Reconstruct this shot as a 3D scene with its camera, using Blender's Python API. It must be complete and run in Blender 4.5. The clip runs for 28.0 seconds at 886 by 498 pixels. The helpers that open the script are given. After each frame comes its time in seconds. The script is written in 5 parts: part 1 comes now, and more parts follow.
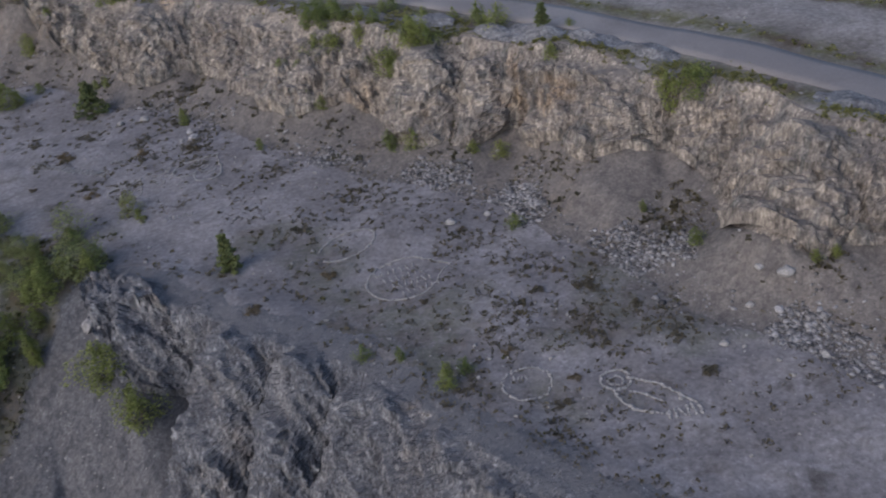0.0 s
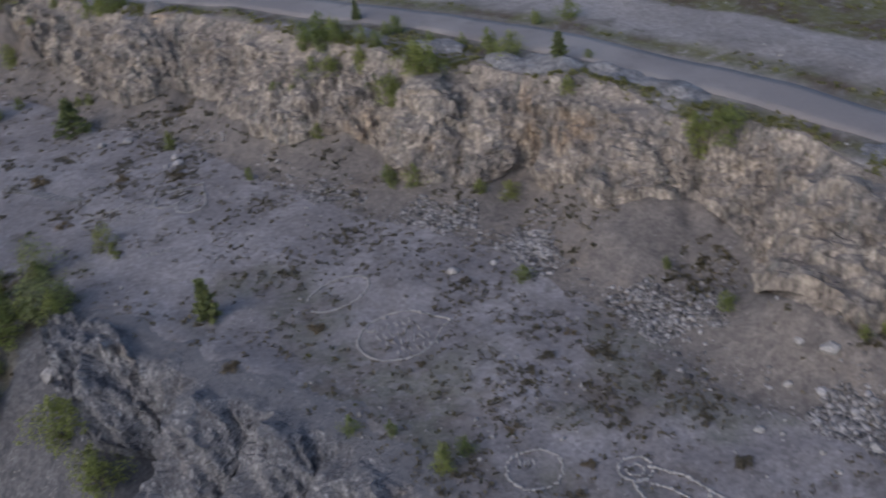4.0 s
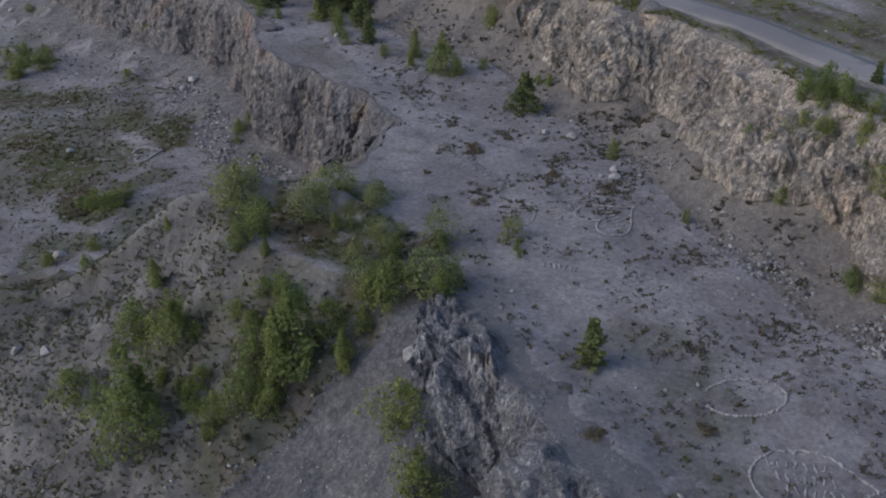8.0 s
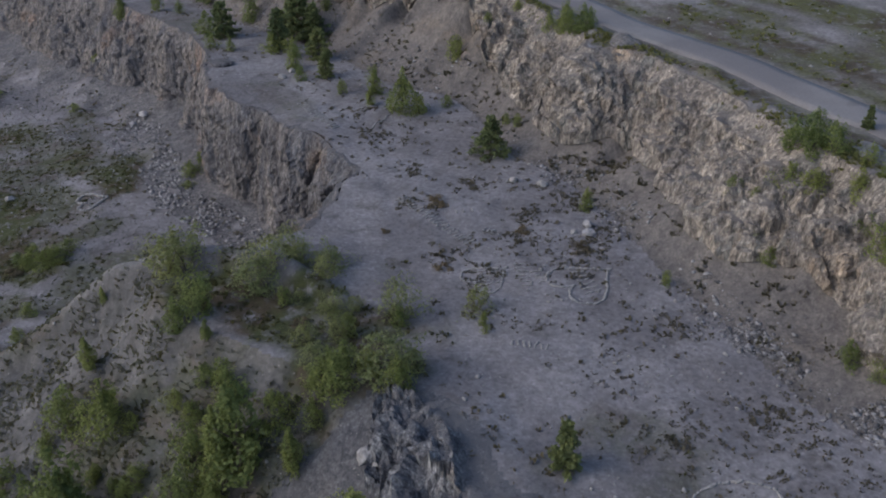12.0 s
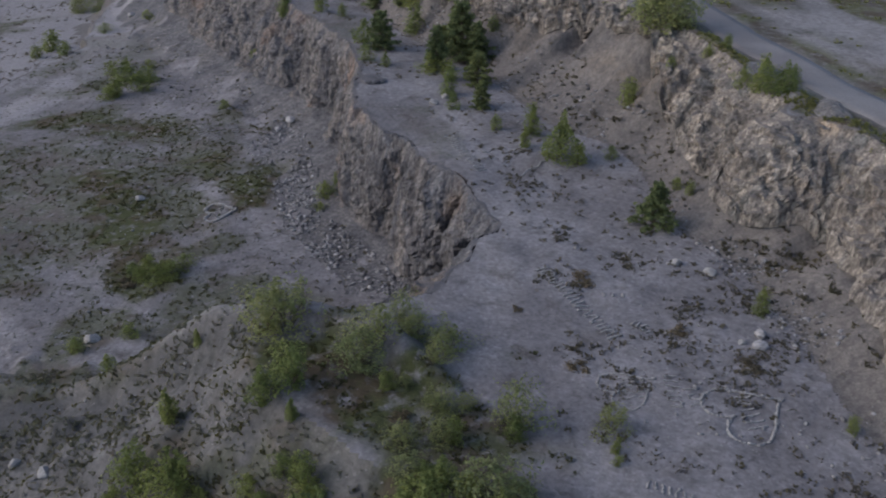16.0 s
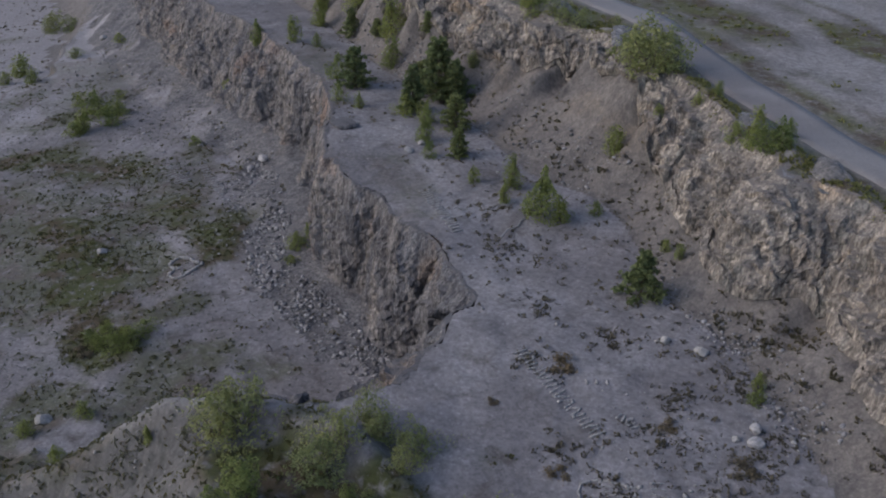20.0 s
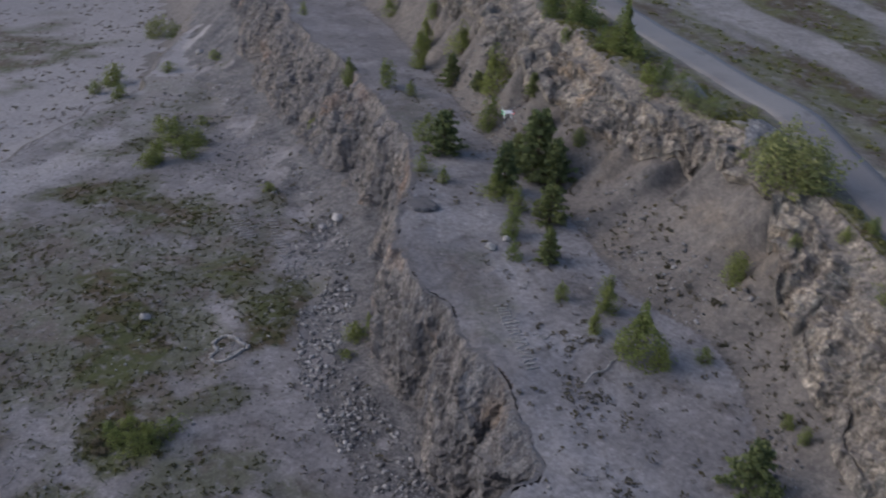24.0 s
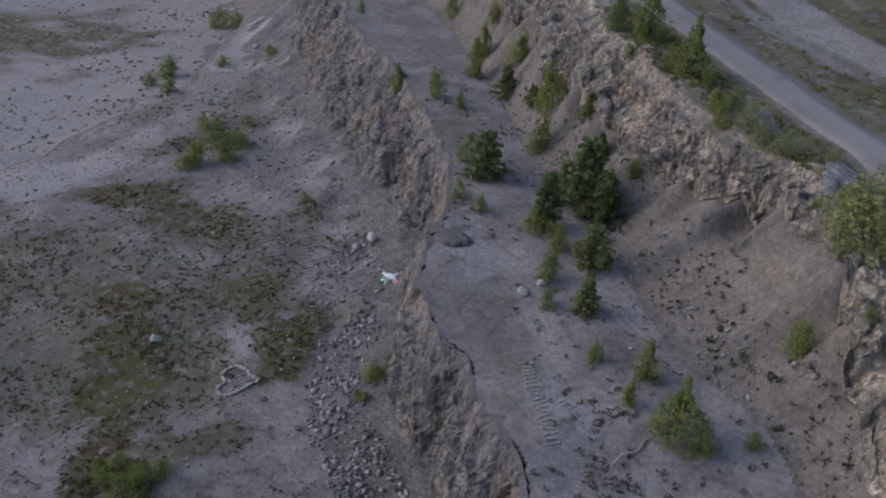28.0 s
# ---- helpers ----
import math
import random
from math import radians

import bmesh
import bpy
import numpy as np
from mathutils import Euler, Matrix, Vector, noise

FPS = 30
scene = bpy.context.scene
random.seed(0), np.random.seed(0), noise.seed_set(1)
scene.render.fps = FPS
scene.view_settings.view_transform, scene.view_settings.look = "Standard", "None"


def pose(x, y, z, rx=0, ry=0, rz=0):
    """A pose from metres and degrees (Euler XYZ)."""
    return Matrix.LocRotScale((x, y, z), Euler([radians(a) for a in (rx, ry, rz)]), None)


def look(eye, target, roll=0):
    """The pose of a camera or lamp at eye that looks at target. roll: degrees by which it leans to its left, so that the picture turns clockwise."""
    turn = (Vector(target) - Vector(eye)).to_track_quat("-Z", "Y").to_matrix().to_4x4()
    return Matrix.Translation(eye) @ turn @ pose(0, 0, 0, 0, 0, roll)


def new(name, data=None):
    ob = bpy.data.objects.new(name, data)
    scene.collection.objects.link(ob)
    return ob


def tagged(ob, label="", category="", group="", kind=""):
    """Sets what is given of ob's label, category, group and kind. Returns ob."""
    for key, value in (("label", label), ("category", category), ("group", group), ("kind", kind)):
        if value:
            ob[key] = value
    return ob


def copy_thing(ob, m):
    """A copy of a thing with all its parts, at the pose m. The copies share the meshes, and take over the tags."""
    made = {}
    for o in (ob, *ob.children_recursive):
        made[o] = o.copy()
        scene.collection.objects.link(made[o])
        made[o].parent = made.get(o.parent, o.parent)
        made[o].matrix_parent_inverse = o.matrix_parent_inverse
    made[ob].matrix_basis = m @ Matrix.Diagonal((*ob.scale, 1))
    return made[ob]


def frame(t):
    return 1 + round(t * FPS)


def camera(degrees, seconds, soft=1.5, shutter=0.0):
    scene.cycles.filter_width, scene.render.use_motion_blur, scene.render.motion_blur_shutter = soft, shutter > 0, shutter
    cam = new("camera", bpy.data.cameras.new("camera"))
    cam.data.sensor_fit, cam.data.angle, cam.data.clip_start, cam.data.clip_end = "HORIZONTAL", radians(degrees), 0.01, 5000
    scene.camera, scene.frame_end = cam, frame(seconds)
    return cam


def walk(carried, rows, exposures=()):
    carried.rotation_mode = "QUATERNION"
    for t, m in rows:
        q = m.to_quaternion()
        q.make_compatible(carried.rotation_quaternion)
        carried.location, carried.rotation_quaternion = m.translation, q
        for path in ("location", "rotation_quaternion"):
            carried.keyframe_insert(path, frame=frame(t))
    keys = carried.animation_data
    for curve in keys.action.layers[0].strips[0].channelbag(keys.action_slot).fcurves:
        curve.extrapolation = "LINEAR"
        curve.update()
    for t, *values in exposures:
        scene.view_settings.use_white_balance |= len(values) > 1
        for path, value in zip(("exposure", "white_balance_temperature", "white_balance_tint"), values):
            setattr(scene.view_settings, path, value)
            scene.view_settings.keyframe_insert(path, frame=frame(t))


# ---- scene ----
cam = camera(49.31, 28.0, soft=2.0, shutter=0.5)
# seconds, the camera's place in metres, its turn, its tilt downwards and its roll in degrees
PATH = [
    (0, -3.06, -23.11, 43.09, -22.45, 33.41, -8.68),
    (0.5, -2.44, -21.88, 42.90, -24.69, 33.57, -8.95),
    (1, -1.83, -20.73, 42.74, -25.07, 33.52, -8.82),
    (1.5, -1.20, -19.66, 42.56, -25.27, 33.52, -8.77),
    (2, -0.57, -18.64, 42.34, -25.47, 33.46, -8.62),
    (2.5, -0.05, -17.77, 42.11, -25.11, 33.30, -8.39),
    (3, 0.32, -17.11, 41.91, -24.59, 33.18, -8.03),
    (3.5, 0.45, -16.57, 41.73, -24.63, 33.11, -7.64),
    (4, 0.32, -15.92, 41.52, -22.49, 32.74, -6.92),
    (4.5, 0.15, -15.08, 41.14, -13.67, 31.79, -5.69),
    (6.5, 0.30, -8.97, 38.27, -9.94, 31.15, -2.29),
    (7, 0.03, -7.45, 38.12, -9.72, 30.96, -1.90),
    (7.5, -0.28, -6.03, 38.19, -2.08, 30.85, -0.32),
    (8, -0.44, -4.87, 38.41, 3.31, 30.93, 0.74),
    (8.5, -0.27, -4.03, 38.68, 1.61, 30.95, 0.45),
    (9, -0.06, -3.24, 38.89, 1.17, 30.95, 0.19),
    (9.5, 0.14, -2.42, 39.04, 1.15, 31.00, 0.01),
    (10, 0.31, -1.50, 39.17, 1.21, 31.07, -0.07),
    (10.5, 0.44, -0.41, 39.33, 1.27, 31.13, -0.07),
    (11, 0.53, 0.87, 39.54, 1.37, 31.14, -0.00),
    (11.5, 0.59, 2.27, 39.73, 1.62, 31.16, -0.01),
    (12, 0.68, 3.80, 39.85, 1.99, 31.15, 0.06),
    (12.5, 0.81, 5.43, 39.90, 2.16, 31.16, 0.06),
    (14.5, 1.32, 12.89, 39.38, 2.63, 31.30, -0.21),
    (15, 0.98, 14.38, 39.30, 2.39, 31.20, 0.14),
    (15.5, 0.54, 15.56, 39.25, 5.01, 31.23, 0.71),
    (16, 0.44, 16.29, 39.16, 12.50, 31.47, 2.04),
    (16.5, 0.63, 16.88, 39.10, 13.36, 31.65, 2.07),
    (17, 0.87, 17.57, 39.17, 13.21, 31.73, 1.82),
    (17.5, 1.00, 18.42, 39.42, 13.01, 31.74, 1.68),
    (18, 1.00, 19.40, 39.84, 12.82, 31.72, 1.63),
    (18.5, 0.93, 20.46, 40.37, 12.65, 31.81, 1.55),
    (19, 0.78, 21.66, 40.93, 12.47, 31.89, 1.51),
    (19.5, 0.59, 22.92, 41.44, 12.33, 31.95, 1.48),
    (20, 0.34, 24.36, 41.86, 12.21, 32.02, 1.46),
    (20.5, 0.06, 25.96, 42.18, 12.11, 32.09, 1.38),
    (22.5, -1.00, 34.42, 42.53, 10.97, 31.94, 1.78),
    (23, -1.38, 36.58, 42.81, 11.77, 31.92, 2.29),
    (23.5, -1.72, 38.66, 43.07, 14.41, 32.16, 2.76),
    (24, -2.01, 40.58, 43.27, 19.49, 32.50, 3.35),
    (24.5, -2.14, 42.30, 43.29, 22.91, 32.81, 3.77),
    (25, -2.10, 43.83, 43.13, 24.44, 32.97, 3.92),
    (25.5, -1.89, 45.06, 42.86, 25.55, 33.08, 3.87),
    (26, -1.58, 46.06, 42.59, 25.68, 33.18, 3.74),
    (26.5, -1.33, 46.96, 42.43, 25.50, 33.36, 3.57),
    (27, -1.29, 47.97, 42.43, 25.32, 33.36, 3.51),
    (27.5, -1.46, 49.11, 42.50, 25.26, 33.45, 3.44),
    (28, -1.75, 50.37, 42.60, 25.02, 33.49, 3.40),
]


def aim(x, y, z, turn, tilt, roll):
    return Matrix.Translation((x, y, z)) @ Matrix.Rotation(radians(turn), 4, "Z") @ Matrix.Rotation(radians(90 - tilt), 4, "X") @ Matrix.Rotation(radians(roll), 4, "Z")


walk(cam, [(row[0], aim(*row[1:])) for row in PATH], [(0.0, 0.54, 6580, 13), (4.0, 0.53, 6580, 13), (8.0, 0.47, 6520, 10), (28.0, 0.44, 6580, 12)])

# ---------------------------------------------------------------- sky and sun: a clear evening, the sun behind cloud low in the west
SUN_HEIGHT, SUN_TURN = 34.0, 250.0
world = bpy.data.worlds.new("evening_sky")
scene.world = world
world.use_nodes = True
sky = world.node_tree.nodes.new("ShaderNodeTexSky")
sky.sky_type, sky.sun_disc = "NISHITA", False
sky.sun_elevation, sky.sun_rotation = radians(SUN_HEIGHT), radians(SUN_TURN)
sky.air_density, sky.dust_density, sky.ozone_density = 1.0, 1.5, 1.5
back = world.node_tree.nodes["Background"]
back.inputs[1].default_value = 0.118
world.node_tree.links.new(sky.outputs[0], back.inputs[0])
sun = new("sun", bpy.data.lights.new("sun", "SUN"))
sun.data.energy, sun.data.angle, sun.data.color = 0.8, radians(45), (1.0, 0.92, 0.85)
sun.matrix_world = look((0, 0, 100), Vector((0, 0, 100)) - Vector((math.sin(radians(SUN_TURN)) * math.cos(radians(SUN_HEIGHT)), math.cos(radians(SUN_TURN)) * math.cos(radians(SUN_HEIGHT)), math.sin(radians(SUN_HEIGHT)))))


# ---------------------------------------------------------------- materials


def material(name, roughness=0.9):
    m = bpy.data.materials.new(name)
    m.use_nodes = True
    shader = m.node_tree.nodes["Principled BSDF"]
    shader.inputs["Roughness"].default_value = roughness
    shader.inputs["Specular IOR Level"].default_value = 0.25
    return m, m.node_tree, shader


def node(tree, kind, **values):
    n = tree.nodes.new(kind)
    for key, value in values.items():
        n.inputs[key.replace("_", " ")].default_value = value
    return n


def mix(tree, fac, a, b, blend="MIX"):
    n = tree.nodes.new("ShaderNodeMix")
    n.data_type, n.blend_type = "RGBA", blend
    for socket, value in ((n.inputs[0], fac), (n.inputs[6], a), (n.inputs[7], b)):
        if isinstance(value, (int, float)):
            socket.default_value = value
        elif isinstance(value, tuple):
            socket.default_value = (*value, 1.0)
        else:
            tree.links.new(value, socket)
    return n.outputs[2]


def ramp(tree, value, low, high):
    n = tree.nodes.new("ShaderNodeMapRange")
    n.interpolation_type = "SMOOTHSTEP"
    n.inputs[1].default_value, n.inputs[2].default_value = low, high
    tree.links.new(value, n.inputs[0])
    return n.outputs[0]


def grain(tree, scale, detail=4.0, distortion=0.0, stretch=None, roughness=0.6):
    n = node(tree, "ShaderNodeTexNoise", Scale=scale, Detail=detail, Distortion=distortion, Roughness=roughness)
    place = tree.nodes.new("ShaderNodeNewGeometry").outputs["Position"]
    if stretch:
        m = tree.nodes.new("ShaderNodeMapping")
        m.inputs["Scale"].default_value = stretch
        tree.links.new(place, m.inputs[0])
        place = m.outputs[0]
    tree.links.new(place, n.inputs["Vector"])
    return n.outputs["Fac"]


def cells(tree, scale, stretch=None, output="Color", feature="F1"):
    n = node(tree, "ShaderNodeTexVoronoi", Scale=scale)
    n.feature = feature
    place = tree.nodes.new("ShaderNodeNewGeometry").outputs["Position"]
    if stretch:
        m = tree.nodes.new("ShaderNodeMapping")
        m.inputs["Scale"].default_value = stretch
        tree.links.new(place, m.inputs[0])
        place = m.outputs[0]
    tree.links.new(place, n.inputs["Vector"])
    return n.outputs[output]


def relief(tree, shader, height, strength, distance):
    n = node(tree, "ShaderNodeBump", Strength=strength, Distance=distance)
    tree.links.new(height, n.inputs["Height"])
    tree.links.new(n.outputs[0], shader.inputs["Normal"])


def earth(name, base, pale, dark, green):
    """Gravelly quarry floor: pale and dark drifts, pebbles, and thin growth where the layer 'growth' says so."""
    m, tree, shader = material(name, 0.95)
    c = mix(tree, ramp(tree, grain(tree, 0.16, 5), 0.40, 0.64), base, pale)
    c = mix(tree, ramp(tree, grain(tree, 0.45, 6, 0.6), 0.52, 0.74), c, dark)
    layer = tree.nodes.new("ShaderNodeAttribute")
    layer.attribute_name = "growth"
    worn = tree.nodes.new("ShaderNodeAttribute")  # bare, driven-over ground
    worn.attribute_name = "worn"
    c = mix(tree, worn.outputs["Fac"], c, tuple(1.16 * v for v in pale))
    sown = tree.nodes.new("ShaderNodeMath")
    sown.operation = "MULTIPLY"
    tree.links.new(layer.outputs["Fac"], sown.inputs[0])
    tree.links.new(ramp(tree, grain(tree, 1.1, 7, 0.4), 0.28, 0.52), sown.inputs[1])
    c = mix(tree, sown.outputs[0], c, mix(tree, ramp(tree, grain(tree, 0.22, 4), 0.44, 0.6), green, (0.078, 0.060, 0.040)))
    c = mix(tree, 0.5, c, mix(tree, ramp(tree, grain(tree, 2.2, 8, roughness=0.72), 0.34, 0.66), (0.55, 0.55, 0.55), (1.36, 1.36, 1.36)), "MULTIPLY")
    drift = ramp(tree, grain(tree, 0.35, 4, 0.5), 0.5, 0.66)
    scatter = tree.nodes.new("ShaderNodeMath")  # pebbles lie in drifts
    scatter.operation = "MULTIPLY"
    tree.links.new(ramp(tree, cells(tree, 2.6, output="Distance"), 0.17, 0.07), scatter.inputs[0])
    tree.links.new(drift, scatter.inputs[1])
    c = mix(tree, scatter.outputs[0], c, pale)
    chip = tree.nodes.new("ShaderNodeSeparateColor")
    tree.links.new(cells(tree, 5.5), chip.inputs[0])
    c = mix(tree, 0.45, c, mix(tree, ramp(tree, chip.outputs[0], 0.86, 0.97), mix(tree, ramp(tree, chip.outputs[1], 0.0, 0.22), (0.6, 0.6, 0.6), (1.0, 1.0, 1.0)), (1.45, 1.45, 1.45)), "MULTIPLY")
    tree.links.new(c, shader.inputs["Base Color"])
    relief(tree, shader, grain(tree, 3.0, 8, roughness=0.7), 0.5, 0.10)
    return m


def stone(name, tones, streak=(1.0, 1.0, 0.35), vein=0.5, lump=0.25, dust=(0.150, 0.142, 0.148)):
    """Broken rock: slabs of slightly different tone, cracks, rust and dust lying in drifts."""
    m, tree, shader = material(name, 0.9)
    a, b, c2, rust = tones
    c = mix(tree, ramp(tree, grain(tree, 0.22, 5, 0.5, streak), 0.36, 0.64), a, b)
    c = mix(tree, ramp(tree, grain(tree, 0.11, 4), 0.56, 0.68), c, rust)
    slab = tree.nodes.new("ShaderNodeSeparateColor")
    tree.links.new(cells(tree, 0.95, streak), slab.inputs[0])
    c = mix(tree, ramp(tree, slab.outputs[0], 0.3, 1.0), c, mix(tree, ramp(tree, grain(tree, 0.7, 6, 1.0, streak), 0.4, 0.6), c, c2))
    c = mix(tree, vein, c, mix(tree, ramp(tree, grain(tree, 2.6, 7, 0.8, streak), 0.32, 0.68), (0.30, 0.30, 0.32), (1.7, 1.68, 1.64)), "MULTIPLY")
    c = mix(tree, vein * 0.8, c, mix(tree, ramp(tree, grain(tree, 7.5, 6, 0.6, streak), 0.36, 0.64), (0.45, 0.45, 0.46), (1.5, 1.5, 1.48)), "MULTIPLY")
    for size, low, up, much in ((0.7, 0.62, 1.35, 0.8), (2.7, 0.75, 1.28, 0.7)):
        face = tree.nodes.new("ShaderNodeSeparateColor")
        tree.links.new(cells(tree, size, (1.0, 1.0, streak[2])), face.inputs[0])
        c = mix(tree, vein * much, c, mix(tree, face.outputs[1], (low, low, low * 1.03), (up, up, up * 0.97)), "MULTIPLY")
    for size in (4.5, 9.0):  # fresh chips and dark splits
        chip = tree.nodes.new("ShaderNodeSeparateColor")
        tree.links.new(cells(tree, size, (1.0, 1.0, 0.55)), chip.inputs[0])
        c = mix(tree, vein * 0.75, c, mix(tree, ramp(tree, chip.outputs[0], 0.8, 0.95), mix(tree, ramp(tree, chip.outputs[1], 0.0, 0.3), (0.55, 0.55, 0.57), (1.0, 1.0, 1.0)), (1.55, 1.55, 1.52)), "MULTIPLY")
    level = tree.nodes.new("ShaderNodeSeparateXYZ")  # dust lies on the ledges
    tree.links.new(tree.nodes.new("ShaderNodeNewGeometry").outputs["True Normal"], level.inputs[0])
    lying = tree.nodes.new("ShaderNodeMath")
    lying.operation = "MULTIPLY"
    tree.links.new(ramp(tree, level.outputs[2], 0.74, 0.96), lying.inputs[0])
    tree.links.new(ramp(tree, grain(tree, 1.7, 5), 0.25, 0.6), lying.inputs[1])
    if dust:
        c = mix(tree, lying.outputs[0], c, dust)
    tree.links.new(c, shader.inputs["Base Color"])
    high = tree.nodes.new("ShaderNodeMath")
    high.operation = "MULTIPLY_ADD"
    facet = tree.nodes.new("ShaderNodeSeparateColor")
    tree.links.new(cells(tree, 2.0, (1.0, 1.0, 0.6)), facet.inputs[0])
    tree.links.new(facet.outputs[2], high.inputs[0])
    high.inputs[1].default_value = 0.4
    tree.links.new(grain(tree, 1.6, 8, 0.5, streak, 0.72), high.inputs[2])
    relief(tree, shader, high.outputs[0], 0.9, lump)
    return m


def roadway(name, base, pale, dark):
    """Worn, rolled road metal: broad drifts of dust, darker damp patches, fine grit."""
    m, tree, shader = material(name, 0.9)
    c = mix(tree, ramp(tree, grain(tree, 0.09, 3), 0.42, 0.62), base, pale)
    c = mix(tree, ramp(tree, grain(tree, 0.3, 4, 0.4), 0.55, 0.8), c, dark)
    c = mix(tree, 0.25, c, mix(tree, ramp(tree, grain(tree, 5.0, 5), 0.3, 0.7), (0.7, 0.7, 0.7), (1.25, 1.25, 1.25)), "MULTIPLY")
    tree.links.new(c, shader.inputs["Base Color"])
    relief(tree, shader, grain(tree, 6.0, 5), 0.3, 0.03)
    return m


def plain(name, colour, spread=0.25, scale=6.0, roughness=0.85, emission=None, island=False):
    """A small thing's surface: one colour that wanders a little, and from piece to piece."""
    m, tree, shader = material(name, roughness)
    low, high = tuple(v * (1 - spread) for v in colour), tuple(min(1, v * (1 + spread)) for v in colour)
    c = mix(tree, ramp(tree, grain(tree, scale, 4), 0.3, 0.7), low, high)
    info = tree.nodes.new("ShaderNodeObjectInfo")
    c = mix(tree, 0.35, c, mix(tree, info.outputs["Random"], (0.75, 0.75, 0.75), (1.25, 1.25, 1.25)), "MULTIPLY")
    if island:
        geo = tree.nodes.new("ShaderNodeNewGeometry")
        c = mix(tree, 1.0, c, mix(tree, geo.outputs["Random Per Island"], (0.3, 0.3, 0.31), (1.65, 1.65, 1.63)), "MULTIPLY")
    tree.links.new(c, shader.inputs["Base Color"])
    if emission:
        shader.inputs["Emission Color"].default_value = (*emission[0], 1)
        shader.inputs["Emission Strength"].default_value = emission[1]
    return m


def leafy(name, dark, light):
    """Foliage: leaf by leaf and bush by bush a little different, and light comes through."""
    m, tree, shader = material(name, 0.7)
    geo = tree.nodes.new("ShaderNodeNewGeometry")
    c = mix(tree, geo.outputs["Random Per Island"], dark, light)
    info = tree.nodes.new("ShaderNodeObjectInfo")
    c = mix(tree, 0.6, c, mix(tree, info.outputs["Random"], (0.65, 0.72, 0.7), (1.35, 1.22, 1.0)), "MULTIPLY")
    tree.links.new(c, shader.inputs["Base Color"])
    through_leaf = node(tree, "ShaderNodeBsdfTranslucent")
    tree.links.new(c, through_leaf.inputs[0])
    both = node(tree, "ShaderNodeMixShader", Fac=0.5)
    tree.links.new(shader.outputs[0], both.inputs[1])
    tree.links.new(through_leaf.outputs[0], both.inputs[2])
    tree.links.new(both.outputs[0], tree.nodes["Material Output"].inputs[0])
    return m


EARTH = earth("quarry_floor", (0.176, 0.166, 0.175), (0.246, 0.235, 0.247), (0.118, 0.108, 0.108), (0.064, 0.071, 0.030))
MEADOW = earth("upper_ground", (0.160, 0.148, 0.148), (0.250, 0.236, 0.238), (0.110, 0.101, 0.094), (0.098, 0.098, 0.042))
MOUND = earth("mound_soil", (0.084, 0.083, 0.086), (0.160, 0.155, 0.156), (0.050, 0.052, 0.050), (0.050, 0.058, 0.026))
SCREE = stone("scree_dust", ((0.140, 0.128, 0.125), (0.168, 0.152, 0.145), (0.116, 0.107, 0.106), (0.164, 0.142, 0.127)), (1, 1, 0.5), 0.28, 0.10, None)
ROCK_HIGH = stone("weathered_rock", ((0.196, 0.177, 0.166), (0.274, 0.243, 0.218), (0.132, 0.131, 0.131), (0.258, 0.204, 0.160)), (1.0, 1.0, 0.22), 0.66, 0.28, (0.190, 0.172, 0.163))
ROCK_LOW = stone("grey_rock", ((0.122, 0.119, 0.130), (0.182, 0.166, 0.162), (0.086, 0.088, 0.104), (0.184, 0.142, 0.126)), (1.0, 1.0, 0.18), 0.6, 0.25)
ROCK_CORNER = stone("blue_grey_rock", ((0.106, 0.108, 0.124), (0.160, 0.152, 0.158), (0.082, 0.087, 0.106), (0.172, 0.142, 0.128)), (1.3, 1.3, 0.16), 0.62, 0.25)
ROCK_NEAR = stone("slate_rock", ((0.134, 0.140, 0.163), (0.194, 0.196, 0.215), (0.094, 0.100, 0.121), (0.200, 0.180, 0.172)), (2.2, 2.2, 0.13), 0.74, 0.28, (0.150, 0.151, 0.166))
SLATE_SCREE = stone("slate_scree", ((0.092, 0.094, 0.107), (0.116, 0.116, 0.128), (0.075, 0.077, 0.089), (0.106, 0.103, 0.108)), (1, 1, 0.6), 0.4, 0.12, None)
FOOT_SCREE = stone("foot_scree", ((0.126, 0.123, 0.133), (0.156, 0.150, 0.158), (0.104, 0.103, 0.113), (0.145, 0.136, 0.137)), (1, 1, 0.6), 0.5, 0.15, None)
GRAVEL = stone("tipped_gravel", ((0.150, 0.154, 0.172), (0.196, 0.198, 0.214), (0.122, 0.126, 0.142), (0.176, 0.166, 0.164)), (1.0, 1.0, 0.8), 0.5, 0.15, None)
ROADWAY = roadway("roadway", (0.196, 0.184, 0.190), (0.245, 0.234, 0.238), (0.158, 0.148, 0.152))
PEBBLE = plain("grey_stone", (0.190, 0.186, 0.194), 0.3, 3.0, 0.9, island=True)
RUBBLE = plain("rubble_stone", (0.235, 0.230, 0.238), 0.3, 3.0, 0.9, island=True)
HERB = leafy("grey_herbs", (0.105, 0.114, 0.086), (0.205, 0.212, 0.160))
GRASS = leafy("rim_grass", (0.110, 0.122, 0.050), (0.225, 0.232, 0.105))
# brown soil of the step, its tones darkened to hold the bank's shade
STEP_SOIL_SHADED = earth("broken_edge", (0.090, 0.082, 0.080), (0.150, 0.140, 0.140), (0.062, 0.056, 0.054), (0.050, 0.052, 0.026))
PALE_STONE = plain("pale_stone", (0.295, 0.288, 0.288), 0.2, 5.0, 0.9)
LEAF = leafy("young_leaves", (0.136, 0.172, 0.066), (0.282, 0.330, 0.126))
LEAF_DARK = leafy("pine_needles", (0.112, 0.144, 0.074), (0.236, 0.278, 0.130))
